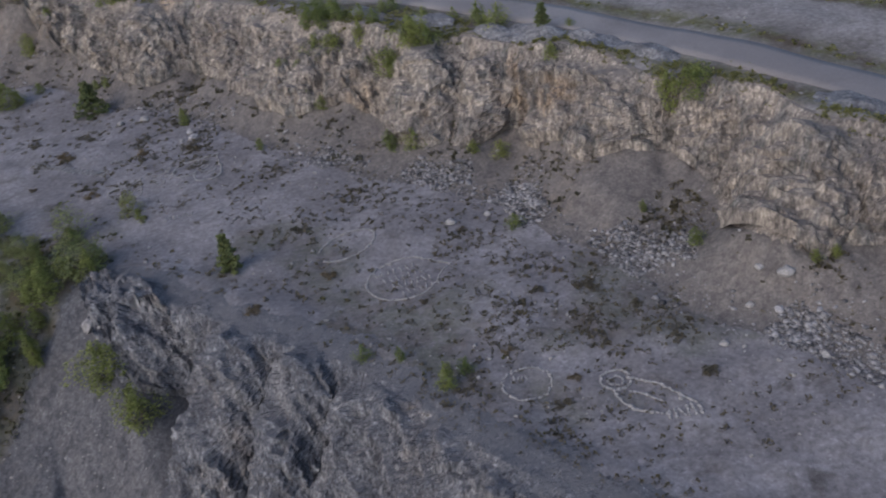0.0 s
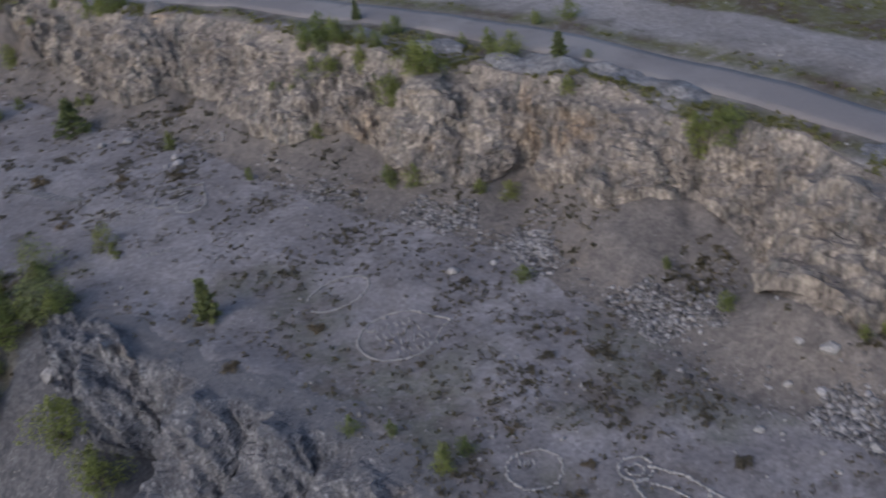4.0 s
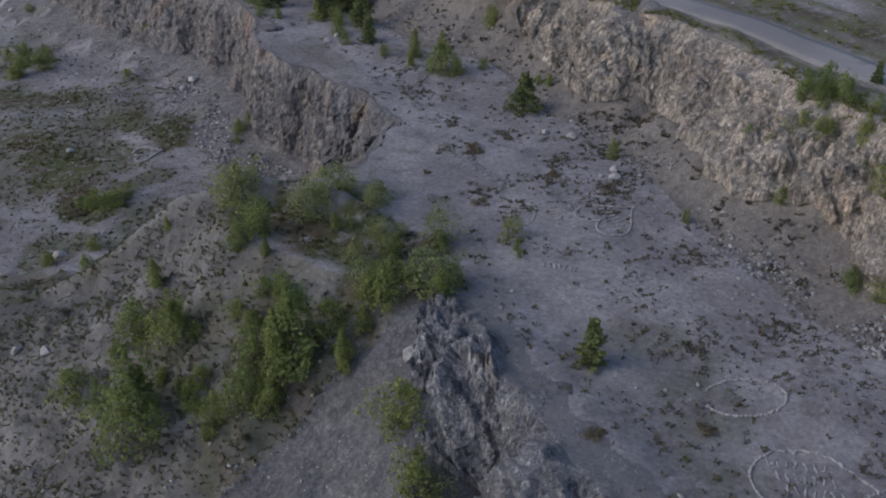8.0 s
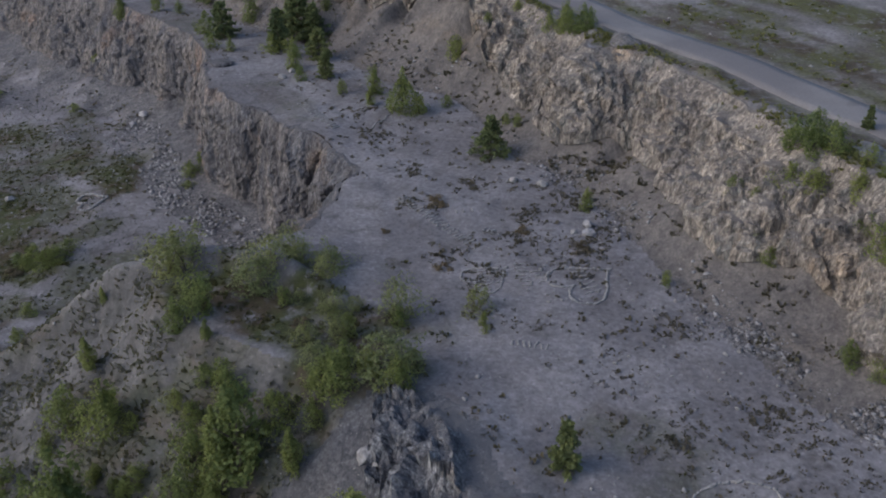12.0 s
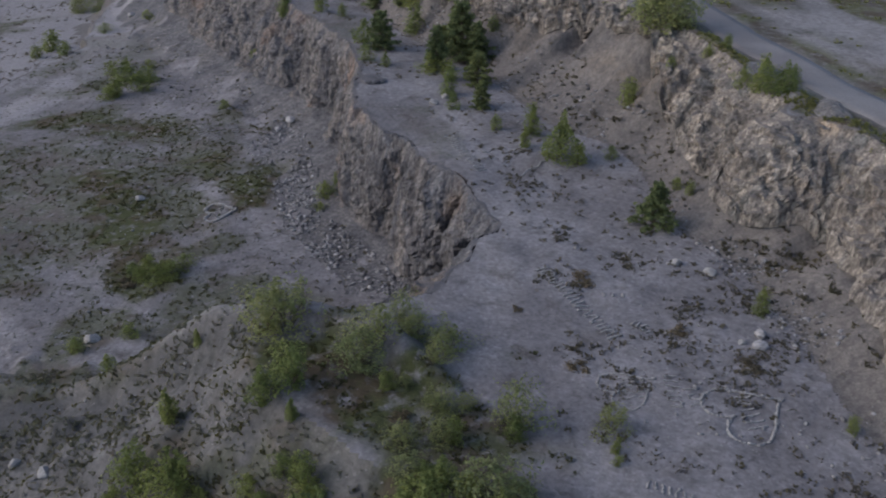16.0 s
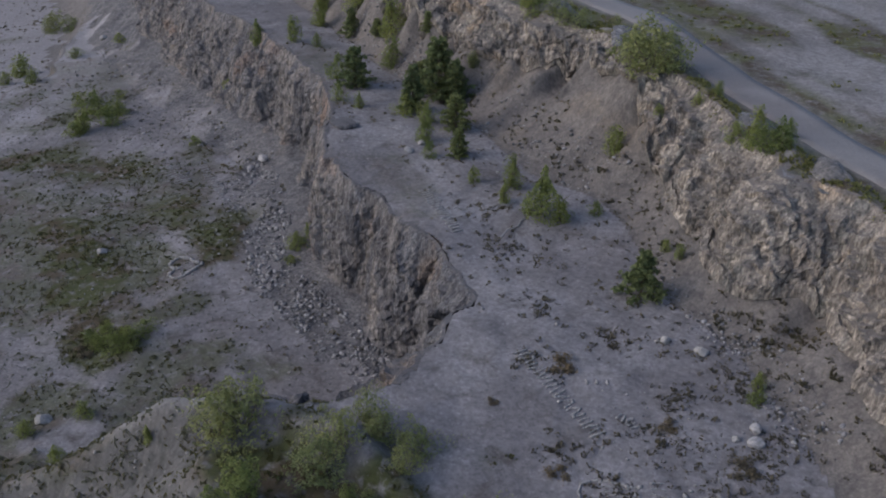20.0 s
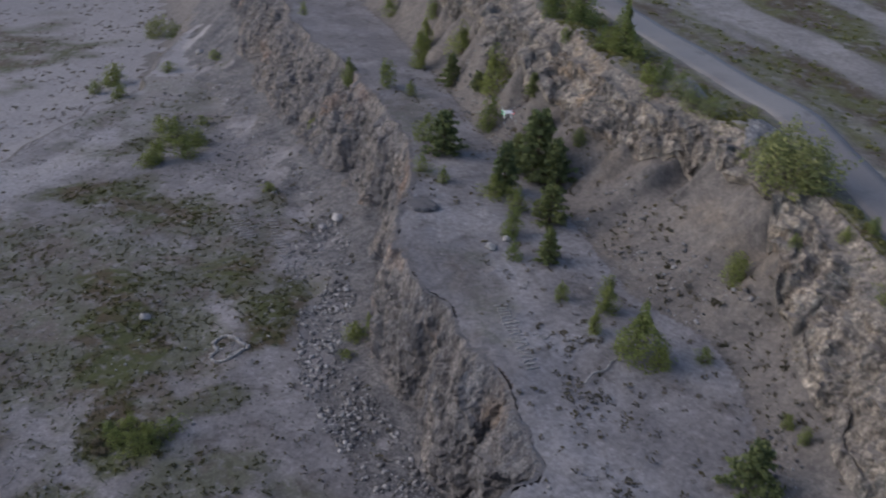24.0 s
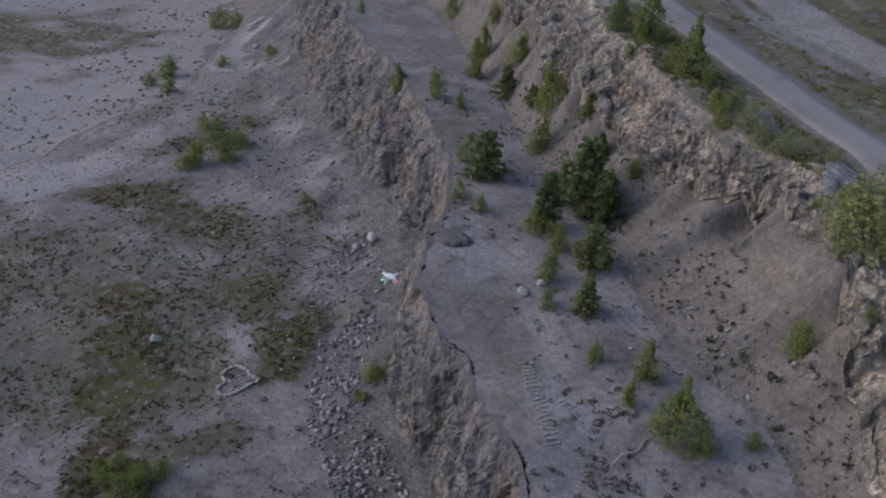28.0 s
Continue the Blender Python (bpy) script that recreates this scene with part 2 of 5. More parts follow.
LEAF_GREY = leafy("willow_leaves", (0.172, 0.200, 0.094), (0.320, 0.352, 0.172))
DRY = leafy("dry_growth", (0.125, 0.107, 0.083), (0.232, 0.200, 0.152))
DUSKY = leafy("dusky_tufts", (0.088, 0.082, 0.058), (0.172, 0.154, 0.106))
OLIVE = leafy("olive_grass", (0.062, 0.066, 0.030), (0.140, 0.138, 0.066))
BARK = plain("grey_bark", (0.120, 0.095, 0.075), 0.3, 8.0)


# ---------------------------------------------------------------- the plan in numbers
# upper rim, from near to far
RIM_LINE = [
    (70, -60), (56, -12), (51, 8), (48.3, 18.5), (46, 22), (47.2, 28.7), (45.9, 33.1), (42.5, 36.2), (42.2, 42.2), (40.4, 46.9), (37.6, 49.7),
    (35.3, 55.5), (31.6, 57.6), (28.2, 65.4), (24.8, 72.4), (22.6, 79.5), (18.4, 88), (12.2, 93), (7.4, 102), (5, 106), (1.5, 111.5),
    (-3.2, 118.5), (-11.5, 126.5), (-17.6, 131), (-25.6, 140.6), (-33, 152), (-52, 176), (-90, 218), (-150, 280), (-420, 525)]
# how the face below it falls, by y: run of the rock, height of the rock's base, run to the foot of the scree
RIM_FALL = [(-60, 5, 2.5, 14), (18, 5.5, 2.8, 13), (29, 6, 2.6, 14.5), (38, 4.2, 3, 12), (50, 4.5, 2.6, 11.5), (57, 4.5, 2.6, 11), (70, 5.2, 3, 10.5),
            (88, 5, 2.6, 11), (93, 5, 2.2, 9.5), (102, 4.2, 2.2, 8), (106, 2.5, 6, 8.5), (112, 1.6, 7.2, 12.5), (119, 1.8, 7, 13), (127, 3, 5, 11), (132, 4, 3, 9.5),
            (280, 5, 3, 10)]
# lower rim, from near to far
LOW_LINE = [
    (41, -60), (24, -6), (14, 14), (12, 22.4), (10.2, 27.6), (7.4, 32), (4.2, 37.4), (1.4, 42.6), (-1.4, 47.6), (-4.2, 51.5), (-8, 53), (-13, 55),
    (-18.7, 58.4), (-22.5, 62.5), (-22.5, 67), (-16.5, 69.6), (-13.2, 72.4), (-11.0, 78.6), (-10.2, 84), (-12.4, 88.6), (-16.7, 93.8), (-20.8, 97.8),
    (-25.6, 102.2), (-29.8, 107.6), (-31.2, 113), (-38, 128), (-53, 145), (-67, 158), (-84, 180), (-104, 212), (-160, 280), (-430, 525)]
LOW_FALL = [(-60, 8, -9.5, 17), (22, 8, -9.5, 16), (33, 7.5, -9.5, 15), (43, 5.6, -6.8, 14), (48, 4, -4.5, 12), (51.5, 5, -3.5, 16), (53, 6.5, -5, 26), (58, 8.5, -8.5, 28),
            (66, 7.5, -7, 18), (70, 7, -6.5, 14), (73, 6, -7, 13), (78, 3.6, -10.5, 9), (84, 3, -12.2, 8), (92, 3, -12.2, 8), (98, 1.7, -11.0, 9.5), (104, 1.5, -10.4, 10),
            (108, 1.7, -10.6, 9), (126, 3.0, -10, 10), (145, 5, -13, 12), (170, 6, -15, 14), (280, 6, -17, 20)]


def falling(line, fall):
    """Each corner of a line with its fall read off by y."""
    ys = [f[0] for f in fall]
    return [(x, y, *(float(np.interp(y, ys, [f[k] for f in fall])) for k in (1, 2, 3))) for x, y in line]


RIM, LOW = falling(RIM_LINE, RIM_FALL), falling(LOW_LINE, LOW_FALL)
# the crest of the spoil mound that runs out from the bench: x, y, z
SPUR = [(-9, 62, 0.5), (-14.4, 66, 1.6), (-20, 67.3, 1.3), (-24.3, 68, -0.2), (-28.6, 68.9, -2.3), (-33, 68.7, -5.8), (-38, 68, -9.5), (-42, 67.7, -11.4), (-48, 67.5, -12.0), (-62, 65.5, -12.3), (-80, 60, -13)]
ROAD = [(62, -40), (58.2, -8), (55, 12), (53.3, 22.5), (50.4, 34.4), (47.4, 44.6), (42.9, 55.4), (37.1, 67.8), (32.0, 75.2), (24.6, 87.6), (14.4, 101),
        (7.5, 111.5), (0.8, 125.4), (-3.9, 130.4), (-9.9, 137.6), (-16.9, 145), (-25.3, 154.2), (-45, 178), (-80, 219), (-140, 284), (-400, 540)]
# the edge at which the pit's far floor steps down once more
STEP = [(-112, 60), (-96, 112), (-93, 126), (-95, 147), (-94, 154), (-98, 166), (-101, 172), (-112, 195), (-140, 240)]
TRACK = [(-110, 92, 9), (-91, 115, 6.5), (-84, 128, 5), (-84, 141, 4.5), (-91, 158, 5.5), (-95, 170, 7), (-105, 195, 9), (-128, 232, 12)]

# the trodden lane along the bench: x, y, half its width
LANE = [(-40, 138, 2.0), (-31, 124, 2.0), (-25, 115.5, 1.8), (-20.5, 107, 2.0), (-15.5, 98, 2.2), (-10.5, 90, 2.6), (-6, 82, 3.0), (0, 74, 4.0), (6, 60, 5.0), (10, 48, 5.0)]


def lattice(ix, iy, iz, seed):
    h = (ix * 374761393 + iy * 668265263 + iz * 2147483647 + seed * 1274126177) & 0xFFFFFFFF
    h = ((h ^ (h >> 13)) * 1274126177) & 0xFFFFFFFF
    return ((h ^ (h >> 16)) & 0xFFFF) / 32767.5 - 1.0


def rough(x, y, z=0.0, size=1.0, seed=0):
    """Smooth random values from -1 to 1 whose lumps are about size metres wide."""
    x, y, z = np.broadcast_arrays(np.asarray(x, float) / size, np.asarray(y, float) / size, np.asarray(z, float) / size)
    i = [np.floor(a).astype(np.int64) for a in (x, y, z)]
    f = [a - b for a, b in zip((x, y, z), i)]
    f = [a * a * (3 - 2 * a) for a in f]
    out = 0.0
    for dx in (0, 1):
        for dy in (0, 1):
            for dz in (0, 1):
                w = (f[0] if dx else 1 - f[0]) * (f[1] if dy else 1 - f[1]) * (f[2] if dz else 1 - f[2])
                out = out + w * lattice(i[0] + dx, i[1] + dy, i[2] + dz, seed)
    return out


def layers(x, y, z=0.0, size=1.0, seed=0, n=3):
    return sum(rough(x, y, z, size / 2 ** k, seed + k) / 2 ** k for k in range(n))


def blocks(x, y, z, size, seed):
    """Random values from -1 to 1 that hold within each block of broken rock, about size metres wide."""
    x, y, z = x / size, y / size, z / size
    i = [np.floor(a).astype(np.int64) for a in (x, y, z)]
    best, out = np.full(x.shape, 9.0), np.zeros(x.shape)
    for dx in (-1, 0, 1):
        for dy in (-1, 0, 1):
            for dz in (-1, 0, 1):
                c = [i[0] + dx, i[1] + dy, i[2] + dz]
                d = sum((a - b - 0.5 - 0.45 * lattice(*c, seed + k)) ** 2 for k, (a, b) in enumerate(zip((x, y, z), c)))
                near = d < best
                best, out = np.where(near, d, best), np.where(near, lattice(*c, seed + 9), out)
    return out


def along(x, y, line):
    """Signed distance from a polyline (left of its way positive) and its further columns, read at the nearest place."""
    best = np.full(np.shape(x), 1e9)
    sign, extra, run = np.ones(np.shape(x)), [np.zeros(np.shape(x)) for _ in line[0][2:]], np.zeros(np.shape(x))
    start = 0.0
    for a, b in zip(line, line[1:]):
        ux, uy = b[0] - a[0], b[1] - a[1]
        length = math.hypot(ux, uy)
        t = np.clip(((x - a[0]) * ux + (y - a[1]) * uy) / length ** 2, 0, 1)
        px, py = x - a[0] - t * ux, y - a[1] - t * uy
        d = np.hypot(px, py)
        near = d < best - 1e-9
        best = np.where(near, d, best)
        sign = np.where(near, np.sign(ux * py - uy * px), sign)
        run = np.where(near, start + t * length, run)
        for k in range(len(extra)):
            extra[k] = np.where(near, a[k + 2] + t * (b[k + 2] - a[k + 2]), extra[k])
        start += length
    return best * sign, run, extra


def ease(a, b, v):
    t = np.clip((v - a) / (b - a), 0, 1)
    return t * t * (3 - 2 * t)


def pit_floor(x, y):
    z = -12.6 + 0.085 * np.minimum(x + 41, 0) - 0.045 * np.maximum(y - 105, 0)
    west = along(x, y, STEP)[0] + 1.2 * rough(x, y, 0, 5, 43)
    return np.maximum(z, -26) - 8.5 * ease(67, 52, y) - 3.8 * ease(0, 2.4, west) * ease(96, 118, y) + 0.9


# clefts (+) and buttresses (-) of the upper face: a place on it, how far it stands back, half its width
BREAKS = [(35.4, 47.0, 2.4, 0.8), (43.0, 35.5, 2.2, 1.3), (37.5, 20.5, -2.4, 2.8), (29.5, 54.5, -1.6, 1.8), (34.0, 51.5, -1.4, 1.6), (40.0, 40.0, -1.2, 2.0), (46.5, 14.0, 1.6, 1.5),
          (22.0, 68.0, -1.2, 2.0), (16.0, 79.0, 1.2, 1.4), (9.0, 90.0, -1.2, 2.2)]
# hollows (+) and ribs (-) of the lower face: a place along it, how far it stands back, half its width
ALCOVES = [(94.0, 1.8, 1.6), (97.2, -0.8, 1.4), (100.2, 2.4, 1.7), (104.4, -1.0, 1.6), (109.3, 2.6, 1.9), (113.6, -0.8, 1.8), (88.5, -0.6, 2.0), (168.5, 2.4, 1.6), (173.0, -0.8, 1.5), (177.5, 2.2, 1.6), (183.5, -1.0, 2.2), (189.0, 1.8, 1.5), (197.0, -0.7, 1.6), (203.0, 2.0, 1.8), (212.0, -0.8, 2.0), (219.0, 1.8, 2.0), (232.0, 1.6, 2.5)]
BREAK_RUNS = [(float(along(np.array([b[0]]), np.array([b[1]]), RIM)[1][0]), b[2], b[3]) for b in BREAKS]


def terrain(x, y, detail=True):
    """Height of the ground, and how much of it is bare rock above (1) and below (2) the bench, scree (3), mound (4)."""
    x, y = np.asarray(x, float), np.asarray(y, float)
    k = 1.0 if detail else 0.0
    flute = k * (1.2 * rough(x, y, 0, 6.0, 11) + 0.8 * (0.5 - np.abs(rough(x, y, 0, 2.6, 12))) + 0.12 * rough(x, y, 0, 1.1, 13))
    du, su, (uw, uz, uf) = along(x, y, RIM)
    uz = uz + k * 1.5 * rough(x, y, 0, 6.5, 14)
    uw = uw * (1 + k * 0.3 * rough(x, y, 0, 5, 15))
    far = ease(120, 190, y)
    top = 9.0 - 1.6 * ease(105, 160, y) + 0.012 * np.maximum(-du, 0) * (1 - far) + 0.25 * k * layers(x, y, 0, 9, 21)
    lip = 0.55 * k * np.clip(rough(x, y, 0, 3.2, 23) + 0.25, 0, 1) * np.exp(-((du + 1.2) / 1.3) ** 2)
    level = -0.11 * np.clip(y - 112, 0, 60) * ease(10, -30, x)
    bench = level + 0.22 * k * layers(x, y, 0, 7, 31) + 0.05 * k * rough(x, y, 0, 0.8, 35)
    e = du + flute * 0.9 * ease(-1.2, 0.8, du) * ease(uf, uw, du)
    for at, by, wide in BREAK_RUNS:
        e = e + k * by * np.exp(-((su - at) / wide) ** 2) * ease(-0.5, 1.5, du) * ease(uf, uw * 0.8, du)
    rock = top + (uz - top) * np.clip(e / uw, 0, 1) ** 0.82
    scree = (uz - level) * np.clip(1 - (e - uw) / np.maximum(uf - uw, 1), 0, 1) ** 1.45
    scree = scree * (1 + k * ((0.22 + 0.22 * ease(60, 75, y)) * rough(su, 0 * su, 0, 2.4, 16) + 0.1 * rough(su, du * 0.3, 0, 0.9, 17)))
    upper = np.where(e < 0, top + lip, np.where(e < uw, rock, bench + scree))
    # below the bench
    dl, sl, (lw, lz, lf) = along(x, y, LOW)
    pit = pit_floor(x, y) + k * 0.25 * layers(x, y, 0, 8, 41)
    soil = ease(0.5, -1.0, x + 5.7 + 1.6 * np.maximum(51 - y, 0) - 0.4 * np.maximum(y - 51, 0)) * ease(73.5, 71, y)
    worn_back = k * (1.25 * rough(x, y, 0, 6.5, 18) + (0.3 + 0.45 * ease(70, 80, y)) * rough(x, y, 0, 2.6, 19) + 0.4 * ease(70, 80, y) * rough(x, y, 0, 1.2, 20))
    g = dl + worn_back * ease(-1.5, 0.6, dl) * (1 - 0.75 * soil)
    for at, by, wide in ALCOVES:
        g = g + k * by * np.exp(-((sl - at) / wide) ** 2) * (ease(0, 2.5, dl) if at > 160 else ease(-2.2, 1.2, dl))
    berm = 0.45 * np.exp(-((dl + 2.2) / 2.2) ** 2) * ease(58, 46, y)
    drop = np.where(g < lw, lz * np.clip(g / lw, 0, 1) ** (0.9 + 0.35 * ease(56, 49, y) + 0.1 * ease(74, 82, y)) + level * np.clip(1 - g / lw, 0, 1), lz + (pit - lz) * np.clip((g - lw) / np.maximum(lf - lw, 1), 0, 1) ** 0.8)
    down = (x + 5) * -0.75 + (y - 47) * -0.66
    gully = -1.9 - 0.8 * down - 0.03 * np.maximum(down, 0) ** 2 - 0.9 * np.maximum(x + 5, 0) + 0.2 * k * layers(x, y, 0, 4, 51)
    ds, _, (sz,) = along(x, y, SPUR)
    spur = sz + 0.35 * k * layers(x, y, 0, 5, 61) - 0.95 * np.maximum(np.abs(ds) - 0.5, 0) + k * 0.45 * rough(x + 0.3 * y, 0.22 * y, 0, 1.5, 63) * ease(0.6, 3.0, np.abs(ds)) * 1.7
    drop = drop + k * soil * 0.5 * layers(x, y, 0, 2.2, 66, 3) * ease(0, 2, g)
    low = np.maximum.reduce([drop, pit, np.where(y < 62, np.minimum(gully, -0.8), -99), spur])
    z = np.where(dl > 0, np.where(g > 0, low, bench), np.maximum(bench + berm, np.where(du < uf, upper, bench)))
    z = np.where((dl <= 0) & (ds < 6), np.maximum(z, np.minimum(spur, 1.7)), z)
    kind = np.zeros(z.shape, int)
    kind = np.where((dl <= 0) & (e > -0.4) & (e < uw + 0.3), 1, kind)
    kind = np.where((dl <= 0) & (e >= uw + 0.3) & (du < uf), 3, kind)
    kind = np.where((g > -0.4) & (g < lw + 0.4) & (soil < 0.5) & (drop >= low - 0.6), 2, kind)
    kind = np.where((g >= lw + 0.4) & (dl < lf * (0.85 + 0.35 * rough(x, y, 0, 3, 82))) & (soil < 0.5) & (drop >= low - 0.3), 3, kind)
    kind = np.where((dl > 0) & ((soil >= 0.5) | (spur >= low - 0.05)) & ((low > pit + 0.4) | (y < 69 + 2 * rough(x, y, 0, 4, 81))) & (y < 76), 4, kind)
    kind = np.where((kind == 2) & (y < 57) & (x > -16), 5, kind)
    kind = np.where((kind == 0) & (g > -2.2 + 1.2 * rough(x, y, 0, 2.5, 83)) & (g <= 0) & (y < 53) & (x > -5), 5, kind)
    kind = np.where((kind == 5) & (x < -5.0) & (y < 53.5), 0, kind)
    kind = np.where((dl > 0) & (y < 58) & (x > -24) & (soil < 0.5) & np.isin(kind, (0, 3)), 6, kind)
    kind = np.where((kind == 3) & (dl > 0), 7, kind)
    kind = np.where((kind == 0) & (du < -0.3), 8, kind)
    west = along(x, y, STEP)[0] + 1.2 * rough(x, y, 0, 5, 43)
    kind = np.where((kind == 0) & (west > -0.1) & (west < 3.0 + 3 * rough(x, y, 0, 4, 44)) & (y > 108) & (y < 260), 9, kind)
    return z, kind


def ground(x, y):
    return float(terrain(np.array([x]), np.array([y]))[0][0])


# ---------------------------------------------------------------- the ground, one sheet out to the horizon


def spread(start, a, b, stop, step, growth=1.16):
    """Coordinates: even steps from a to b, growing ones out to start and stop."""
    mid = list(np.arange(a, b + step / 2, step))
    left, right, s = [a], [mid[-1]], step
    while left[-1] > start:
        s *= growth
        left.append(left[-1] - s)
    s = step
    while right[-1] < stop:
        s *= growth
        right.append(right[-1] + s)
    return np.array(left[:0:-1] + mid + right[1:])


def layer(x, y):
    """How thickly things grow, and how bare the ground is worn, at each place."""
    g = np.zeros(x.shape)
    for px, py, rx, ry, turn, thick in GROWTH:
        c, s = math.cos(radians(turn)), math.sin(radians(turn))
        u, v = (x - px) * c + (y - py) * s, -(x - px) * s + (y - py) * c
        r = np.hypot(u / rx, v / ry) + 0.5 * layers(x, y, 0, 4.5, 71, 4)
        g = np.maximum(g, thick * (1 - ease(0.6, 1.1, r)))
    d, _, (w,) = along(x, y, TRACK)
    worn = 1 - ease(0.5, 1.0, np.abs(d) / w + 0.25 * layers(x, y, 0, 5, 75))
    bare = along(x, y, STEP)[0]
    worn = np.maximum(worn, 0.75 * ease(-8, 2, bare + 5 * layers(x, y, 0, 12, 78)) * ease(96, 116, y))
    d, _, (w,) = along(x, y, LANE)
    lane = 0.28 * (1 - ease(0.35, 1.0, np.abs(d) / w + 0.3 * layers(x, y, 0, 4, 79)))
    crest = along(x, y, SPUR)[0]
    worn = np.maximum(worn, 0.95 * np.exp(-((crest + 0.1) / 0.75) ** 2) * ease(-19, -23, x) * ease(-60, -48, x))
    d, run, _ = along(x, y, ROAD)
    streaks = layers(d, 0.22 * run, 0, 5, 77)
    verge = np.exp(-((np.abs(d) - 3.7) / 1.3) ** 2) * 0.9 + ease(4, 7, -d) * ease(-0.15, 0.4, streaks) * 0.95
    verge = np.maximum(verge, 0.95 * ease(2.2, 2.8, d) * ease(-0.3, 0.5, layers(x, y, 0, 3, 76))) * (along(x, y, RIM)[0] < 0.5)
    beyond = 0.45 * ease(5, 9, -d) * ease(0.3, -0.5, streaks) * (1 - verge)
    return np.maximum(g, verge), np.where(along(x, y, LOW)[0] > 0, worn, np.where(along(x, y, RIM)[0] < 0, beyond, lane))


GROWTH = [
    (-52.5, 98.0, 10.3, 2.6, -55, 1.00), (-40.4, 104.3, 10.2, 2.6, -64, 0.90), (-39.5, 91.8, 5.0, 2.6, 49, 0.70), (-48.3, 93.1, 9.1, 3.0, -31, 0.80),
    (-76, 119.5, 8, 3.5, 20, 0.95), (-65, 119.5, 6, 4, 0, 0.9), (-53, 96.5, 16, 4.4, -55, 1.0), (-42, 103.5, 11, 3.8, -48, 1.0), (-49, 99, 12, 8, -50, 0.7), (-50, 110, 4, 2.4, 0, 0.9), (-44, 95.5, 4.5, 3.5, -50, 0.7),
    (-60, 102, 24, 25, 20, 0.62), (-44.5, 85, 6, 3.5, -40, 0.95), (-77, 137, 7, 4.5, 30, 0.8), (-53, 112, 16, 6, -55, 0.6), (-82, 148, 12, 20, 20, 0.4), (-44, 76, 5, 4, 0, 0.7), (-40, 69, 6, 3, 0, 0.6), (-14, 62, 8, 6, 0, 1.0), (-8, 57, 6, 6, 0, 0.9), (-33, 80, 10, 7, -40, 0.65),
    (-20, 52, 10, 8, 0, 0.55), (17, 28, 7, 9, 20, 0.45), (12, 44, 5, 7, 0, 0.4), (28, 22, 8, 8, 0, 0.4), (-58, 62, 12, 12, 0, 0.4),
    (-150, 168, 26, 20, 20, 0.9), (-20, 101, 3, 6, 35, 0.35), (-38, 130, 5, 10, 40, 0.4)]

xs, ys = spread(-2600, -100, 62, 2600, 0.32, 1.12), spread(-1500, 4, 165, 3200, 0.32, 1.12)
gx, gy = np.meshgrid(xs, ys)
gz, kinds = terrain(gx, gy)
ways = np.stack(np.gradient(gz, ys, xs), -1)
steep = np.hypot(ways[..., 0], ways[..., 1])
# the solid rock lies a little behind the broken faces
crag = np.clip((steep - 0.3) * 1.3, 0, 1) * np.isin(kinds, (1, 2, 5)) * np.where(kinds == 5, 0.9, 1.0)
hard = crag > 0
block = np.zeros(gx.shape)
block[hard] = -0.45
n = np.maximum(steep, 0.3)
vx, vy = gx - crag * block * ways[..., 1] / n * 0.85, gy - crag * block * ways[..., 0] / n * 0.85
vz = gz + crag * 0.3 * np.minimum(block, 0.1)
growth, worn = layer(gx, gy)
corners = np.stack([vx, vy, vz], -1).reshape(-1, 3)
index = np.arange(gx.size).reshape(gx.shape)
quads = np.stack([index[:-1, :-1], index[:-1, 1:], index[1:, 1:], index[1:, :-1]], -1).reshape(-1, 4)
votes = kinds.reshape(-1)[quads]
group_of = np.max(votes, axis=1)
steep_quad = steep.reshape(-1)[quads].mean(axis=1)
group_of = np.where(np.isin(group_of, (1, 2)) & (steep_quad < 0.3), 0, group_of)


def sheet(name, chosen, surface, label, category, smooth=True):
    """The faces of the ground that are of one sort, as a mesh of their own that meets its neighbours edge to edge."""
    faces = quads[chosen]
    used, where = np.unique(faces, return_inverse=True)
    where = where.reshape(faces.shape)
    me = bpy.data.meshes.new(name)
    me.vertices.add(len(used))
    me.vertices.foreach_set("co", corners[used].astype(np.float32).ravel())
    me.loops.add(faces.size)
    me.loops.foreach_set("vertex_index", where.astype(np.int32).ravel())
    me.polygons.add(len(faces))
    me.polygons.foreach_set("loop_start", (np.arange(len(faces)) * 4).astype(np.int32))
    me.polygons.foreach_set("use_smooth", np.full(len(faces), smooth))
    for key, values in (("growth", growth), ("worn", worn)):
        a = me.attributes.new(key, "FLOAT", "POINT")
        a.data.foreach_set("value", values.reshape(-1)[used].astype(np.float32))
    me.update(calc_edges=True)
    me.materials.append(surface)
    return tagged(new(name, me), label, category, kind="structure")


sheet("ground", group_of == 0, EARTH, "grey gravelly quarry floor with dry tufts and thin grass", "ground")
sheet("plateau", group_of == 8, MEADOW, "stony upper level with yellow-green grass in patches", "ground")
sheet("bedrock_upper", group_of == 1, ROCK_HIGH, "tan rock of the upper level", "cliff", False)
sheet("bedrock_lower", group_of == 2, ROCK_LOW, "blue-grey rock under the middle bench", "cliff", False)
sheet("bedrock_near", group_of == 5, ROCK_NEAR, "blue-grey slaty rock beside the gully", "cliff", False)
sheet("scree_slope", group_of == 3, SCREE, "fine tan scree lying at the foot of the rock faces", "scree")
sheet("gully", group_of == 6, SLATE_SCREE, "dark slate scree filling the gully", "gully")
sheet("scree_lower", group_of == 7, FOOT_SCREE, "dark grey scree below the lower rock face", "scree")
sheet("broken_edge", group_of == 9, STEP_SOIL_SHADED, "brown crumbling edge, shade in its colour, where the pit floor steps down", "bank")
